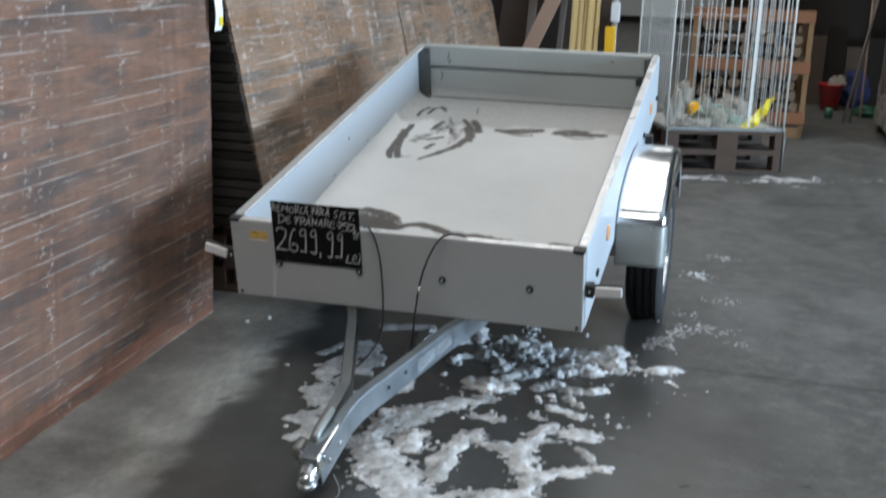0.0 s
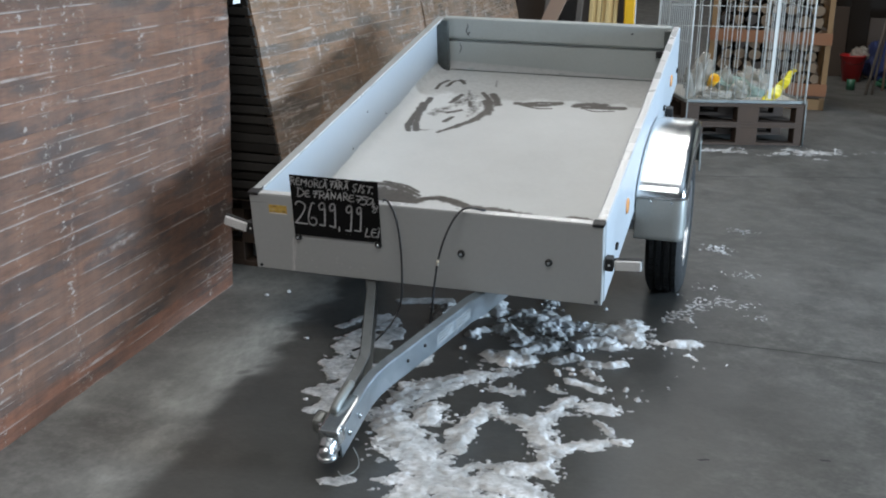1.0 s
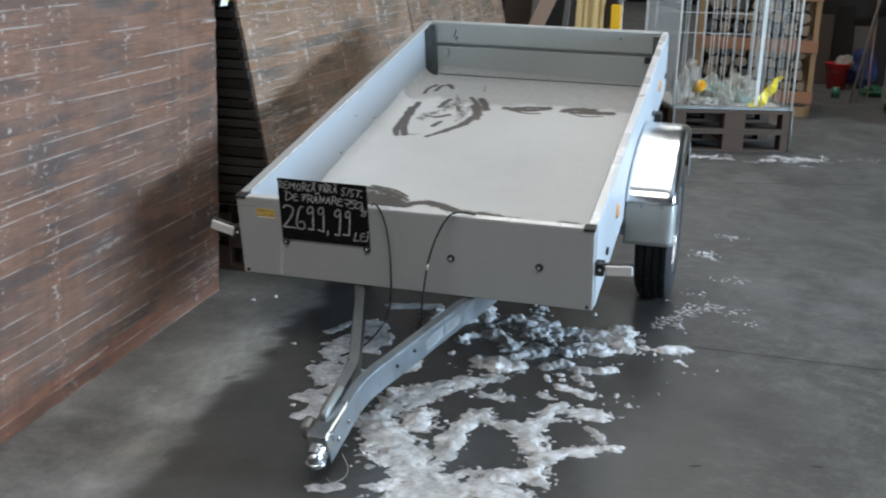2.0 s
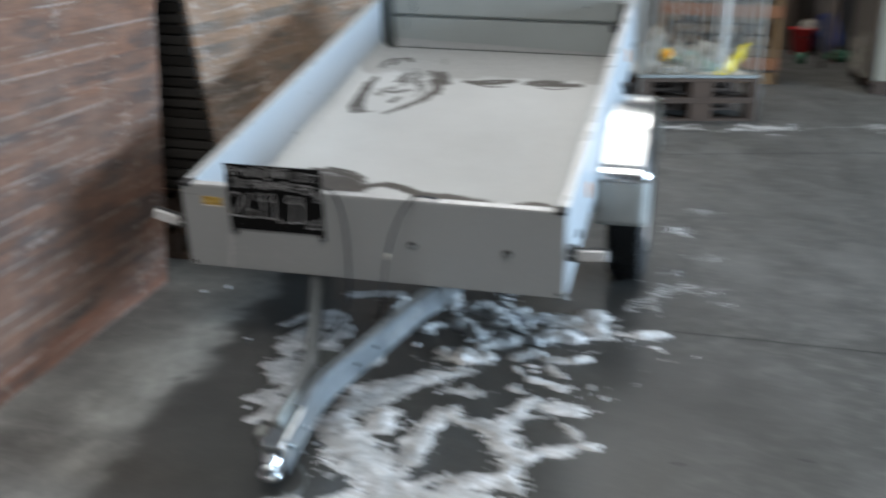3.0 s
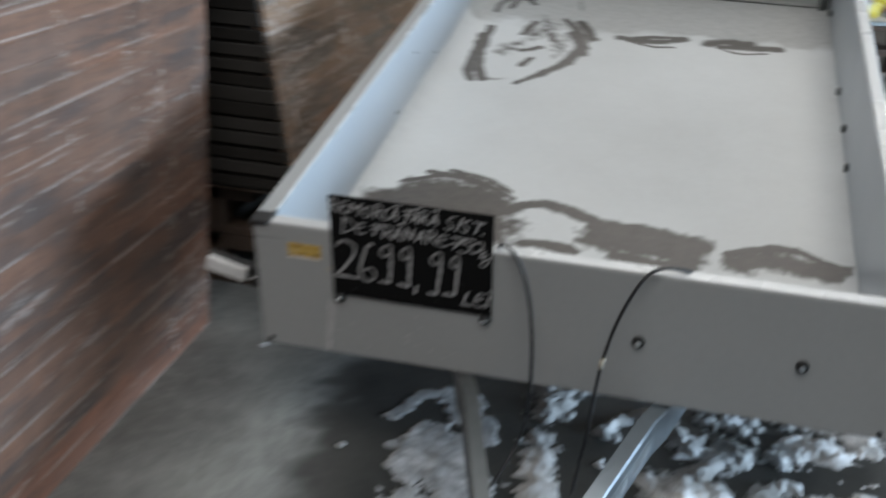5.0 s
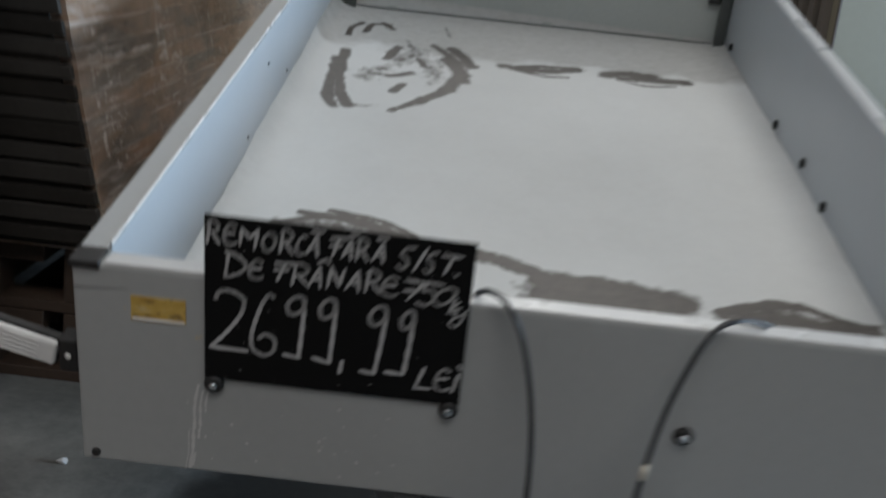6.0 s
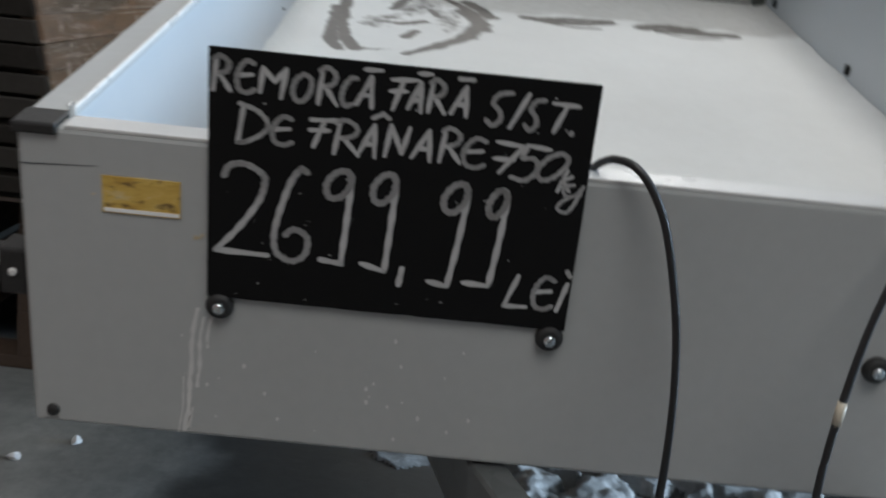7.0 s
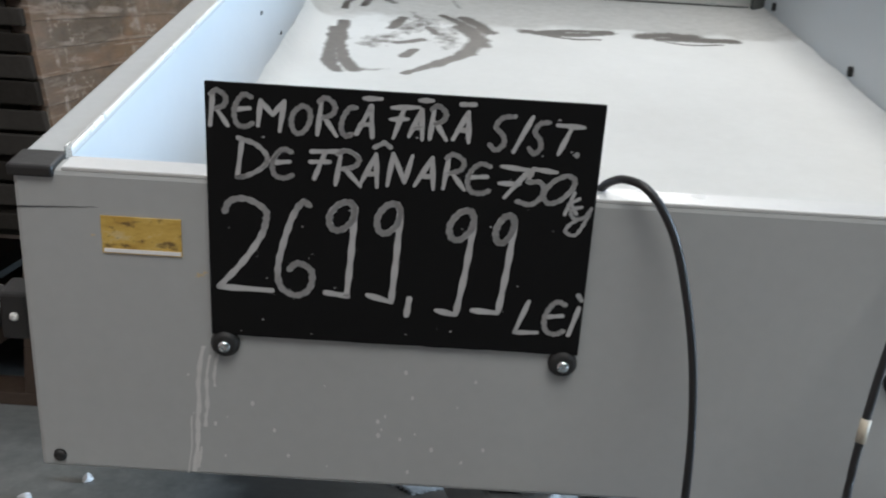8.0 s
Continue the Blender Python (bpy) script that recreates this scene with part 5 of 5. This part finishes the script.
def stack_pallets(y_a, y_b, xa):
    for k in range(2):
        p = thing("pallet", "weathered wooden pallet under a leaning board stack", "pallet", "pallets under stacks", pose(xa, y_a, 0.145 * k))
        depth, length = 0.6, y_b - y_a
        for i in range(3):
            part("runner", boxed(-depth, 0, length * i / 2 * 0.96, length * i / 2 * 0.96 + 0.08, 0.0, 0.022, 0.002), M_PALLET, p)
            for q in (-depth, -depth * 0.55, -0.1):
                part("block", boxed(q, q + 0.1, length * i / 2 * 0.96, length * i / 2 * 0.96 + 0.08, 0.022, 0.1, 0.002), M_PALLET, p)
        for q in (-depth, -0.42, -0.24, -0.1):
            part("deck_board", boxed(q, q + 0.1, 0, length, 0.1, 0.143, 0.002), M_PALLET, p)


stack_pallets(0.84, 2.9, -0.23)
stack_pallets(3.02, 5.4, -0.24)


def pallet_end_boards():
    """Dark board ends seen on the end face of the leaning stack."""
    st = thing("dark_board_stack", "dark layered board ends in the gap between stacks", "board stack", m=pose(-0.231, 0.774, 0.0))
    random.seed(31)
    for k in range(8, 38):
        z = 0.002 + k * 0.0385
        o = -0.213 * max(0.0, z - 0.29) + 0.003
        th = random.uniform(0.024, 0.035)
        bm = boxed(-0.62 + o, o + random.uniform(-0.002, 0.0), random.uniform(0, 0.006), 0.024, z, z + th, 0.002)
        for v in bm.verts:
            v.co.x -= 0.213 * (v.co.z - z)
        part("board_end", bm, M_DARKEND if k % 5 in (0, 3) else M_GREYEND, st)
    # added dark sheet that stands for shade in the slits between board ends
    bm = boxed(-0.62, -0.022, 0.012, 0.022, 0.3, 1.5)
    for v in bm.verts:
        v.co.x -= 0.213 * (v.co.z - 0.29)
    part("gap_backing", bm, M_DARKEND, st)


pallet_end_boards()
part("film_edge", tubed([(-0.213 * q + 0.001 + 0.002 * math.sin(q * 31), -0.002 + 0.001 * math.sin(q * 57), q) for q in [k * 0.03 for k in range(42)]], 0.0012, 5), M_BAG, s2, "pale edge of stretch film")


def stack_label():
    lab = thing("stack_label", "white paper label with a yellow mark on film", "label", m=pose(-0.352, 0.565, 1.10, 0, 0, 3))
    bm = bmesh.new()
    prev = None
    for k in range(9):
        z = k * 0.03
        x = 0.010 + 0.006 * math.sin(k * 0.8)
        a, b = bm.verts.new((x, -0.02, z)), bm.verts.new((x - 0.004, 0.055, z))
        if prev:
            bm.faces.new((prev[0], prev[1], b, a))
        prev = (a, b)
    ob = part("sheet", bm, M_PAPER, lab)
    so = ob.modifiers.new("thick", "SOLIDIFY")
    so.thickness = 0.0006
    part("yellow_mark", boxed(0.0135, 0.0165, 0.015, 0.045, 0.018, 0.05), M_YELLOW, lab)


stack_label()
bm = bmesh.new()
box(bm, 0, 0.004, 0, 0.09, 0, 0.32, 0.001)
lab2 = part("stack_label", bm, M_PAPER, None)
lab2.matrix_world = pose(-0.42, 3.5, 0.93, 0, -13.5, 1)
tagged(lab2, "white paper strip label stuck on stretch film", "label")

# ---- wire cage on pallets ----
CAGE = pose(1.041, 4.539, 0, 0, 0, 21.0)


def flat_pallet(m, w, d):
    p = thing("pallet", "weathered grey wooden pallet carrying a wire cage", "pallet", "stacked pallets", m)
    for y in (0, d / 2 - 0.05, d - 0.1):
        part("runner", boxed(0, w, y, y + 0.1, 0, 0.016, 0.002), M_PALLET, p)
        for x, bw in ((0, 0.1), (w * 0.52 - 0.075, 0.15), (w - 0.075, 0.075)):
            part("block", boxed(x, x + bw, y, y + 0.1, 0.016, 0.121, 0.003), M_PALLET, p)
    for i in range(7):
        y = (d - 0.11) * i / 6
        part("deck_board", boxed(0, w, y, y + 0.11, 0.1215, 0.143, 0.002), M_PALLET, p)


for k in range(2):
    flat_pallet(CAGE @ pose(0.0, 0.0, 0.1435 * k), 0.86, 0.95)


def wire_cage():
    c = thing("wire_cage", "tall zinc wire mesh cage holding plastic rubbish", "wire cage", m=CAGE @ pose(0.01, 0.03, 0.288))
    w, d, h = 0.84, 0.85, 1.35
    base = bmesh.new()
    for y in (0, d):
        box(base, 0, w, y - 0.015, y + 0.015, 0, 0.022, 0.003)
    for x in (0, w):
        box(base, x - 0.015, x + 0.015, 0, d, 0, 0.022, 0.003)
    part("base_frame", base, M_LEVER, c)
    part("floor_sheet", boxed(0, w, 0, d, 0.004, 0.010), M_CAGE, c)
    for x in (0, w):
        for y in (0, d):
            part("corner_post", tubed([(x, y, 0.0), (x, y, h)], 0.008, 8), M_CAGE, c)
    part("post", boxed(w * 0.70 - 0.012, w * 0.70 + 0.012, 0.006, 0.012, 0.03, h, 0.002), M_CAGE, c)

    for x in (0, w):
        part("leg", tubed([(x, -0.035, -0.286), (x, -0.035, 0.03)], 0.006, 8), M_LEVER, c)

    def side(a, b, nv, levels, inset=0.0):
        a, b = Vector(a), Vector(b)
        for i in range(1, nv):
            p = a + (b - a) * i / nv
            part("wire", tubed([p + Vector((0, 0, 0.02)), p + Vector((0, 0, h))], 0.003, 5), M_CAGE, c)
        for z in levels:
            part("wire", tubed([a + Vector((0, 0, z)), b + Vector((0, 0, z))], 0.0026, 5), M_CAGE, c)

    side((0, 0, 0), (w, 0, 0), 15, (1.34,))
    side((0, d, 0), (w, d, 0), 11, (0.45, 0.6, 0.75, 0.9, 1.05, 1.2, 1.34))
    side((0, 0, 0), (0, d, 0), 18, (0.15, 0.4, 0.65, 0.9, 1.15, 1.34))
    side((w, 0, 0), (w, d, 0), 11, (0.65, 1.34))


wire_cage()


def rubbish_bag(name, m, sx, sy, sz, material, label, seed):
    bm = bmesh.new()
    bmesh.ops.create_icosphere(bm, subdivisions=4, radius=1.0)
    for v in bm.verts:
        n = noise.fractal(v.co * 1.7 + Vector((seed, seed * 2, 0)), 0.8, 2.2, 4)
        cr = abs(noise.noise(v.co * 6 + Vector((seed, 0, 0))))
        k = 1 + 0.35 * n - 0.28 * cr - 0.12 * abs(noise.noise(v.co * 13 + Vector((0, seed, 0))))
        v.co = Vector((v.co.x * sx * k, v.co.y * sy * k, max(-0.92 * sz, v.co.z * sz * k * (1.0 if v.co.z < 0.5 else 1.25))))
        v.co.z += 0.92 * sz
    ob = part(name, bm, material, None)
    ob.matrix_world = m
    ob.data.polygons.foreach_set("use_smooth", [True] * len(ob.data.polygons))
    return tagged(ob, label, "plastic bag")


B = CAGE @ pose(0.01, 0.03, 0.3)
rubbish_bag("plastic_bag", B @ pose(0.10, 0.16, 0, 0, 12, 0), 0.075, 0.08, 0.15, M_BAG, "crumpled clear plastic bag inside the wire cage", 1.0)
rubbish_bag("plastic_bag", B @ pose(0.42, 0.34, 0, 0, 14, 0), 0.26, 0.15, 0.06, M_BAGG, "greenish crumpled plastic bag inside the wire cage", 2.0)
rubbish_bag("plastic_bag", B @ pose(0.60, 0.42, 0.0), 0.14, 0.13, 0.085, M_BAG, "cloudy white plastic bag inside the wire cage", 3.0)
rubbish_bag("plastic_bag", B @ pose(0.25, 0.12, 0), 0.13, 0.08, 0.03, M_BAG, "flattened clear plastic wrap inside the wire cage", 4.0)
rubbish_bag("plastic_bag", B @ pose(0.44, 0.15, 0, 0, -20, 0), 0.07, 0.06, 0.06, M_BAG, "small cloudy plastic bag inside the wire cage", 5.0)
rubbish_bag("plastic_bag", B @ pose(0.30, 0.30, 0, 0, 25, 0), 0.07, 0.08, 0.095, M_BAG, "tall cloudy plastic bag inside the wire cage", 6.0)


def small_items():
    o = part("orange_cup", lathed([(0.001, 0), (0.028, 0), (0.036, 0.08), (0.033, 0.08), (0.026, 0.005), (0.001, 0.005)], 18), M_AMBER, None)
    o.matrix_world = B @ pose(0.20, 0.12, 0.10, 50, 10, 0)
    tagged(o, "small orange plastic cup among rubbish in cage", "cup")
    bm = bmesh.new()
    line = smooth_line([(0, 0, 0.0), (0.03, 0, 0.05), (0.09, 0, 0.11), (0.14, 0, 0.19), (0.17, 0, 0.22)], 4)
    wd = [0.075, 0.07, 0.055, 0.035, 0.022]
    prev = None
    for i, p in enumerate(line):
        q = wd[min(4, i * 5 // len(line))] + 0.006 * math.sin(i * 1.7)
        a, b = bm.verts.new(p + Vector((-q * 0.6, 0.01 * math.sin(i), 0))), bm.verts.new(p + Vector((q * 0.4, -0.012 * math.cos(i * 1.3), -q * 0.5)))
        if prev:
            bm.faces.new((prev[0], prev[1], b, a))
        prev = (a, b)
    y = part("yellow_wrapper", bm, M_YELLOW, None)
    so = y.modifiers.new("thick", "SOLIDIFY")
    so.thickness = 0.012
    y.matrix_world = B @ pose(0.60, 0.05, 0.005)
    tagged(y, "bright yellow folded plastic wrapper in cage", "wrapper")
    b = part("plastic_bottle", lathed([(0.001, 0), (0.03, 0), (0.032, 0.01), (0.03, 0.12), (0.031, 0.16), (0.014, 0.2), (0.014, 0.22), (0.001, 0.22)], 18), M_BAG, None)
    b.matrix_world = B @ pose(0.06, 0.1, 0.02, 20, -18, 0)
    tagged(b, "crushed clear plastic bottle standing in cage", "bottle")


small_items()

# ---- firewood crates ----


def firewood_crate(m, w, levels, label):
    c = thing("firewood_crate", label, "crate", "firewood crates", m)
    h = levels * 0.42 + 0.16
    for x in (0.0, w - 0.045):
        for y in (0.0, 0.7):
            part("post", boxed(x, x + 0.045, y, y + 0.05, 0.0, h, 0.003), M_CRATEPOST, c)
    part("skid", boxed(0, w, 0.0, 0.09, 0.0, 0.001 + 0.09, 0.003), M_CRATEPOST, c)
    for k in range(levels + 1):
        z = 0.12 + k * 0.42
        part("front_board", boxed(-0.005, w + 0.005, -0.022, -0.001, z, z + 0.1, 0.003), M_CRATE, c)
    part("deck", boxed(0, w, 0.0, 0.75, 0.1, 0.125, 0.002), M_PALLET, c)
    part("back_board", boxed(0, w, 0.72, 0.74, 0.12, h, 0.002), M_DARKWOOD, c)
    return c, h


def logs(m, w, h, seed):
    random.seed(seed)
    z = 0.127
    row = 0
    pile = thing("firewood_pile", "stacked split firewood logs with pale cut ends", "firewood", "firewood in crates", m)
    while z < h - 0.02:
        x = 0.075 + (0.03 if row % 2 else 0.0)
        hh = random.uniform(0.082, 0.105)
        while x < w - 0.11:
            r = random.uniform(0.04, 0.062)
            bm = bmesh.new()
            n = random.choice((5, 6, 7, 9))
            pts = []
            for k in range(n):
                a = k * math.tau / n + random.uniform(-0.2, 0.2)
                q = r * random.uniform(0.82, 1.08)
                pts.append((x + r + q * math.cos(a), z + hh / 2 + min(hh / 2, q) * math.sin(a)))
            dy = random.uniform(0.0, 0.05)
            f0 = [bm.verts.new((px, dy, pz)) for px, pz in pts]
            f1 = [bm.verts.new((px, 0.65, pz)) for px, pz in pts]
            bm.faces.new(f0)
            bm.faces.new(f1[::-1])
            for k in range(n):
                bm.faces.new((f0[k], f0[(k + 1) % n], f1[(k + 1) % n], f1[k]))
            bmesh.ops.recalc_face_normals(bm, faces=bm.faces)
            part("log", bm, M_LOG if random.random() < 0.75 else M_BARK, pile)
            x += 2 * r + 0.004
        z += hh
        row += 1


CRATE = pose(1.05, 6.62, 0, 0, 0, 2)
firewood_crate(CRATE, 0.98, 2, "orange pine firewood crate with yellow corner posts")
logs(CRATE, 0.98, 1.0, 3)

# ---- timber corner ----


def leaning_board(name, base, top, wid, thick, material, label, turn=0.0):
    b, t = Vector(base), Vector(top)
    ln = (t - b).length
    ob = part(name, boxed(-wid / 2, wid / 2, -thick / 2, thick / 2, 0, ln, 0.003), material, None)
    az = (t - b).normalized()
    ax = (Vector((1, 0, 0)) - az * az.x).normalized()
    ay = az.cross(ax)
    turned = Matrix((ax, ay, az)).transposed().to_4x4()
    ob.matrix_world = Matrix.Translation(b) @ turned @ pose(0, 0, 0, 0, 0, turn)
    return tagged(ob, label, "board", "leaning timber")


random.seed(9)
for i in range(7):
    x = -0.03 + 0.036 * i
    leaning_board("timber_batten", (x, 6.9 + 0.02 * (i % 2), 0), (x + random.uniform(-0.01, 0.01), 7.12, 2.3 + random.uniform(-0.15, 0.1)), 0.034, 0.05, M_PINE, "fresh yellow pine batten leaning upright on rack")
for bx, by, tx, ty, tz, wd, mt, lb in ((-0.62, 6.3, -0.95, 6.6, 1.9, 0.14, M_BROWNWOOD, "brown chipboard strip leaning among timber"), (-0.55, 6.2, 0.05, 6.5, 1.5, 0.13, M_BROWNWOOD, "brown chipboard strip leaning aslant"),
                                       (-0.35, 6.4, -0.30, 6.7, 2.0, 0.07, M_GREYWOOD, "grey weathered post leaning upright"), (-0.12, 6.6, -0.02, 6.8, 2.2, 0.05, M_GREYWOOD, "grey weathered batten leaning upright"),
                                       (-0.75, 6.5, -0.6, 6.8, 2.1, 0.12, M_DARKWOOD, "dark board leaning in the corner"), (-0.2, 6.75, -0.25, 7.0, 2.0, 0.16, M_DARKWOOD, "dark board leaning in the corner"),
                                       (-0.28, 6.2, -0.95, 6.5, 1.4, 0.04, M_GREYWOOD, "thin grey lath leaning aslant")):
    leaning_board("loose_board", (bx, by, 0), (tx, ty, tz), wd, 0.02, mt, lb, random.uniform(-12, 12))
part_bg = part("rack_back", boxed(-1.6, 0.25, 7.45, 7.5, 0, 2.6, 0.003), M_OLDBOARD, None)
tagged(part_bg, "dark board partition behind leaning timber", "partition")


def bollard():
    b = thing("machine_guard", "amber yellow painted guard plate on a grey post", "guard", m=pose(0.31, 6.9, 0))
    part("post", boxed(0.02, 0.06, 0.03, 0.07, 0, 1.9, 0.004), M_WIRE, b)
    bm = bmesh.new()
    box(bm, -0.02, 0.075, -0.01, 0.025, 0.0, 0.84, 0.01, pose(0, 0, 0, 0, -1.5, 0))
    part("plate", bm, M_AMBER, b)
    part("clip", boxed(0.0, 0.08, 0.0, 0.05, 0.88, 1.05, 0.01), M_WHITE, b)


bollard()

# ---- far corner ----


def bucket():
    b = thing("bucket", "red plastic bucket with rubbish against back boards", "bucket", m=pose(2.36, 8.95, 0))
    part("pail", lathed([(0.001, 0), (0.085, 0), (0.125, 0.26), (0.13, 0.265), (0.13, 0.25), (0.118, 0.25), (0.08, 0.008), (0.001, 0.008)], 28), M_RED, b)
    part("handle", tubed(smooth_line([(-0.128, 0, 0.25), (-0.09, -0.1, 0.2), (0.0, -0.14, 0.18), (0.09, -0.1, 0.2), (0.128, 0, 0.25)], 4), 0.003, 6), M_BLACK, b)


bucket()
rubbish_bag("plastic_bag", pose(2.42, 8.98, 0.2), 0.10, 0.10, 0.07, M_BAG, "white plastic bag stuffed in red bucket", 8.0)
rubbish_bag("floor_cloth", pose(2.62, 9.15, 0), 0.14, 0.12, 0.2, M_BLUE, "dark blue cloth bundle on the floor", 9.0)
rubbish_bag("plastic_sack", pose(2.72, 8.5, 0), 0.16, 0.12, 0.05, M_GREEN, "dark green flattened sack on the floor", 10.0)
cup = part("tin_can", lathed([(0.001, 0), (0.04, 0), (0.04, 0.1), (0.037, 0.1), (0.037, 0.005), (0.001, 0.005)], 20), M_GREEN, None)
cup.matrix_world = pose(2.32, 8.2, 0)
tagged(cup, "small green tin standing on concrete", "can")
for bx, by, tx, ty, tz, r, mt, lb in ((2.44, 7.9, 2.80, 8.9, 1.75, 0.014, M_GREYWOOD, "grey wooden broom stick leaning on wall boards"), (2.50, 7.95, 2.74, 8.95, 1.6, 0.011, M_GREYWOOD, "thin wooden stick leaning on wall boards"),
                                      (2.62, 8.3, 2.66, 9.0, 1.5, 0.011, M_BROWNWOOD, "brown wooden stick leaning on wall boards")):
    o = part("broom_stick", tubed([(bx, by, 0.0), (tx, ty, tz)], r, 8), mt, None)
    tagged(o, lb, "stick", "leaning sticks")
# back boards and partition coloured darker to stand for the corner's shade
for i in range(9):
    x = 1.9 + 0.2 * i
    hgt = 0.62 + 0.1 * ((i * 7) % 3)
    o = part("wall_board", boxed(x, x + 0.19, 9.3, 9.33, 0, hgt, 0.003), M_OLDBOARD if i % 2 else M_DARKWOOD, None)
    tagged(o, "dark brown board standing upright against the back", "board", "boards at the back")
bp = part("partition", boxed(1.2, 4.2, 9.6, 9.7, 0, 3.2, 0.003), M_DARKWOOD, None)
# out of view behind the cabinet, added to keep gate light off the corner
light_blocker = part("partition", boxed(4.2, 4.3, 7.6, 9.58, 0, 3.2, 0.003), M_DARKWOOD, None)
tagged(light_blocker, "unseen dark board added to block gate light from the corner", "partition")
tagged(bp, "wooden partition behind brooms and bucket, coloured dark for the corner's shade", "partition")


def big_carton():
    m = pose(2.74, 6.42, 0, 0, 0, 3)
    p = thing("low_pallet", "brown wooden pallet under a beige cabinet", "pallet", m=m)
    for y in (0, 0.5, 1.0):
        for x in (0.02, 0.5, 1.0):
            part("block", boxed(x, x + 0.14, y + 0.01, y + 0.12, 0, 0.08, 0.003), M_PALLET, p)
        part("runner", boxed(0.0, 1.2, y, y + 0.13, 0.08, 0.105, 0.003), M_PALLET, p)
    c = thing("sheet_cabinet", "tall dull beige sheet cabinet standing on a pallet", "cabinet", m=m)
    part("body", boxed(0.03, 1.2, 0.0, 1.1, 0.107, 1.9, 0.006), M_BEIGE, c)
    part("edge_strip", boxed(0.02, 0.036, -0.006, 0.03, 0.107, 1.9, 0.003), M_GREYWOOD, c)
    for k in range(4):
        part("side_slat", boxed(-0.02, 0.03, 0.15 + 0.24 * k, 0.25 + 0.24 * k, 0.107, 1.9, 0.003), M_GREYWOOD, c)
    f = thing("film_flap", "torn grey plastic film hanging beside the cabinet", "plastic film", m=m)
    bm = bmesh.new()
    prev = None
    for k in range(10):
        y = 0.1 + k * 0.1
        x = -0.03 - 0.012 * math.sin(k * 1.3)
        a, b = bm.verts.new((x - 0.01, y, 0.11)), bm.verts.new((x, y, 0.42 + 0.05 * math.sin(k * 0.9)))
        if prev:
            bm.faces.new((prev[0], prev[1], b, a))
        prev = (a, b)
    ob = part("sheet", bm, M_BAG, f)
    so = ob.modifiers.new("thick", "SOLIDIFY")
    so.thickness = 0.003


big_carton()
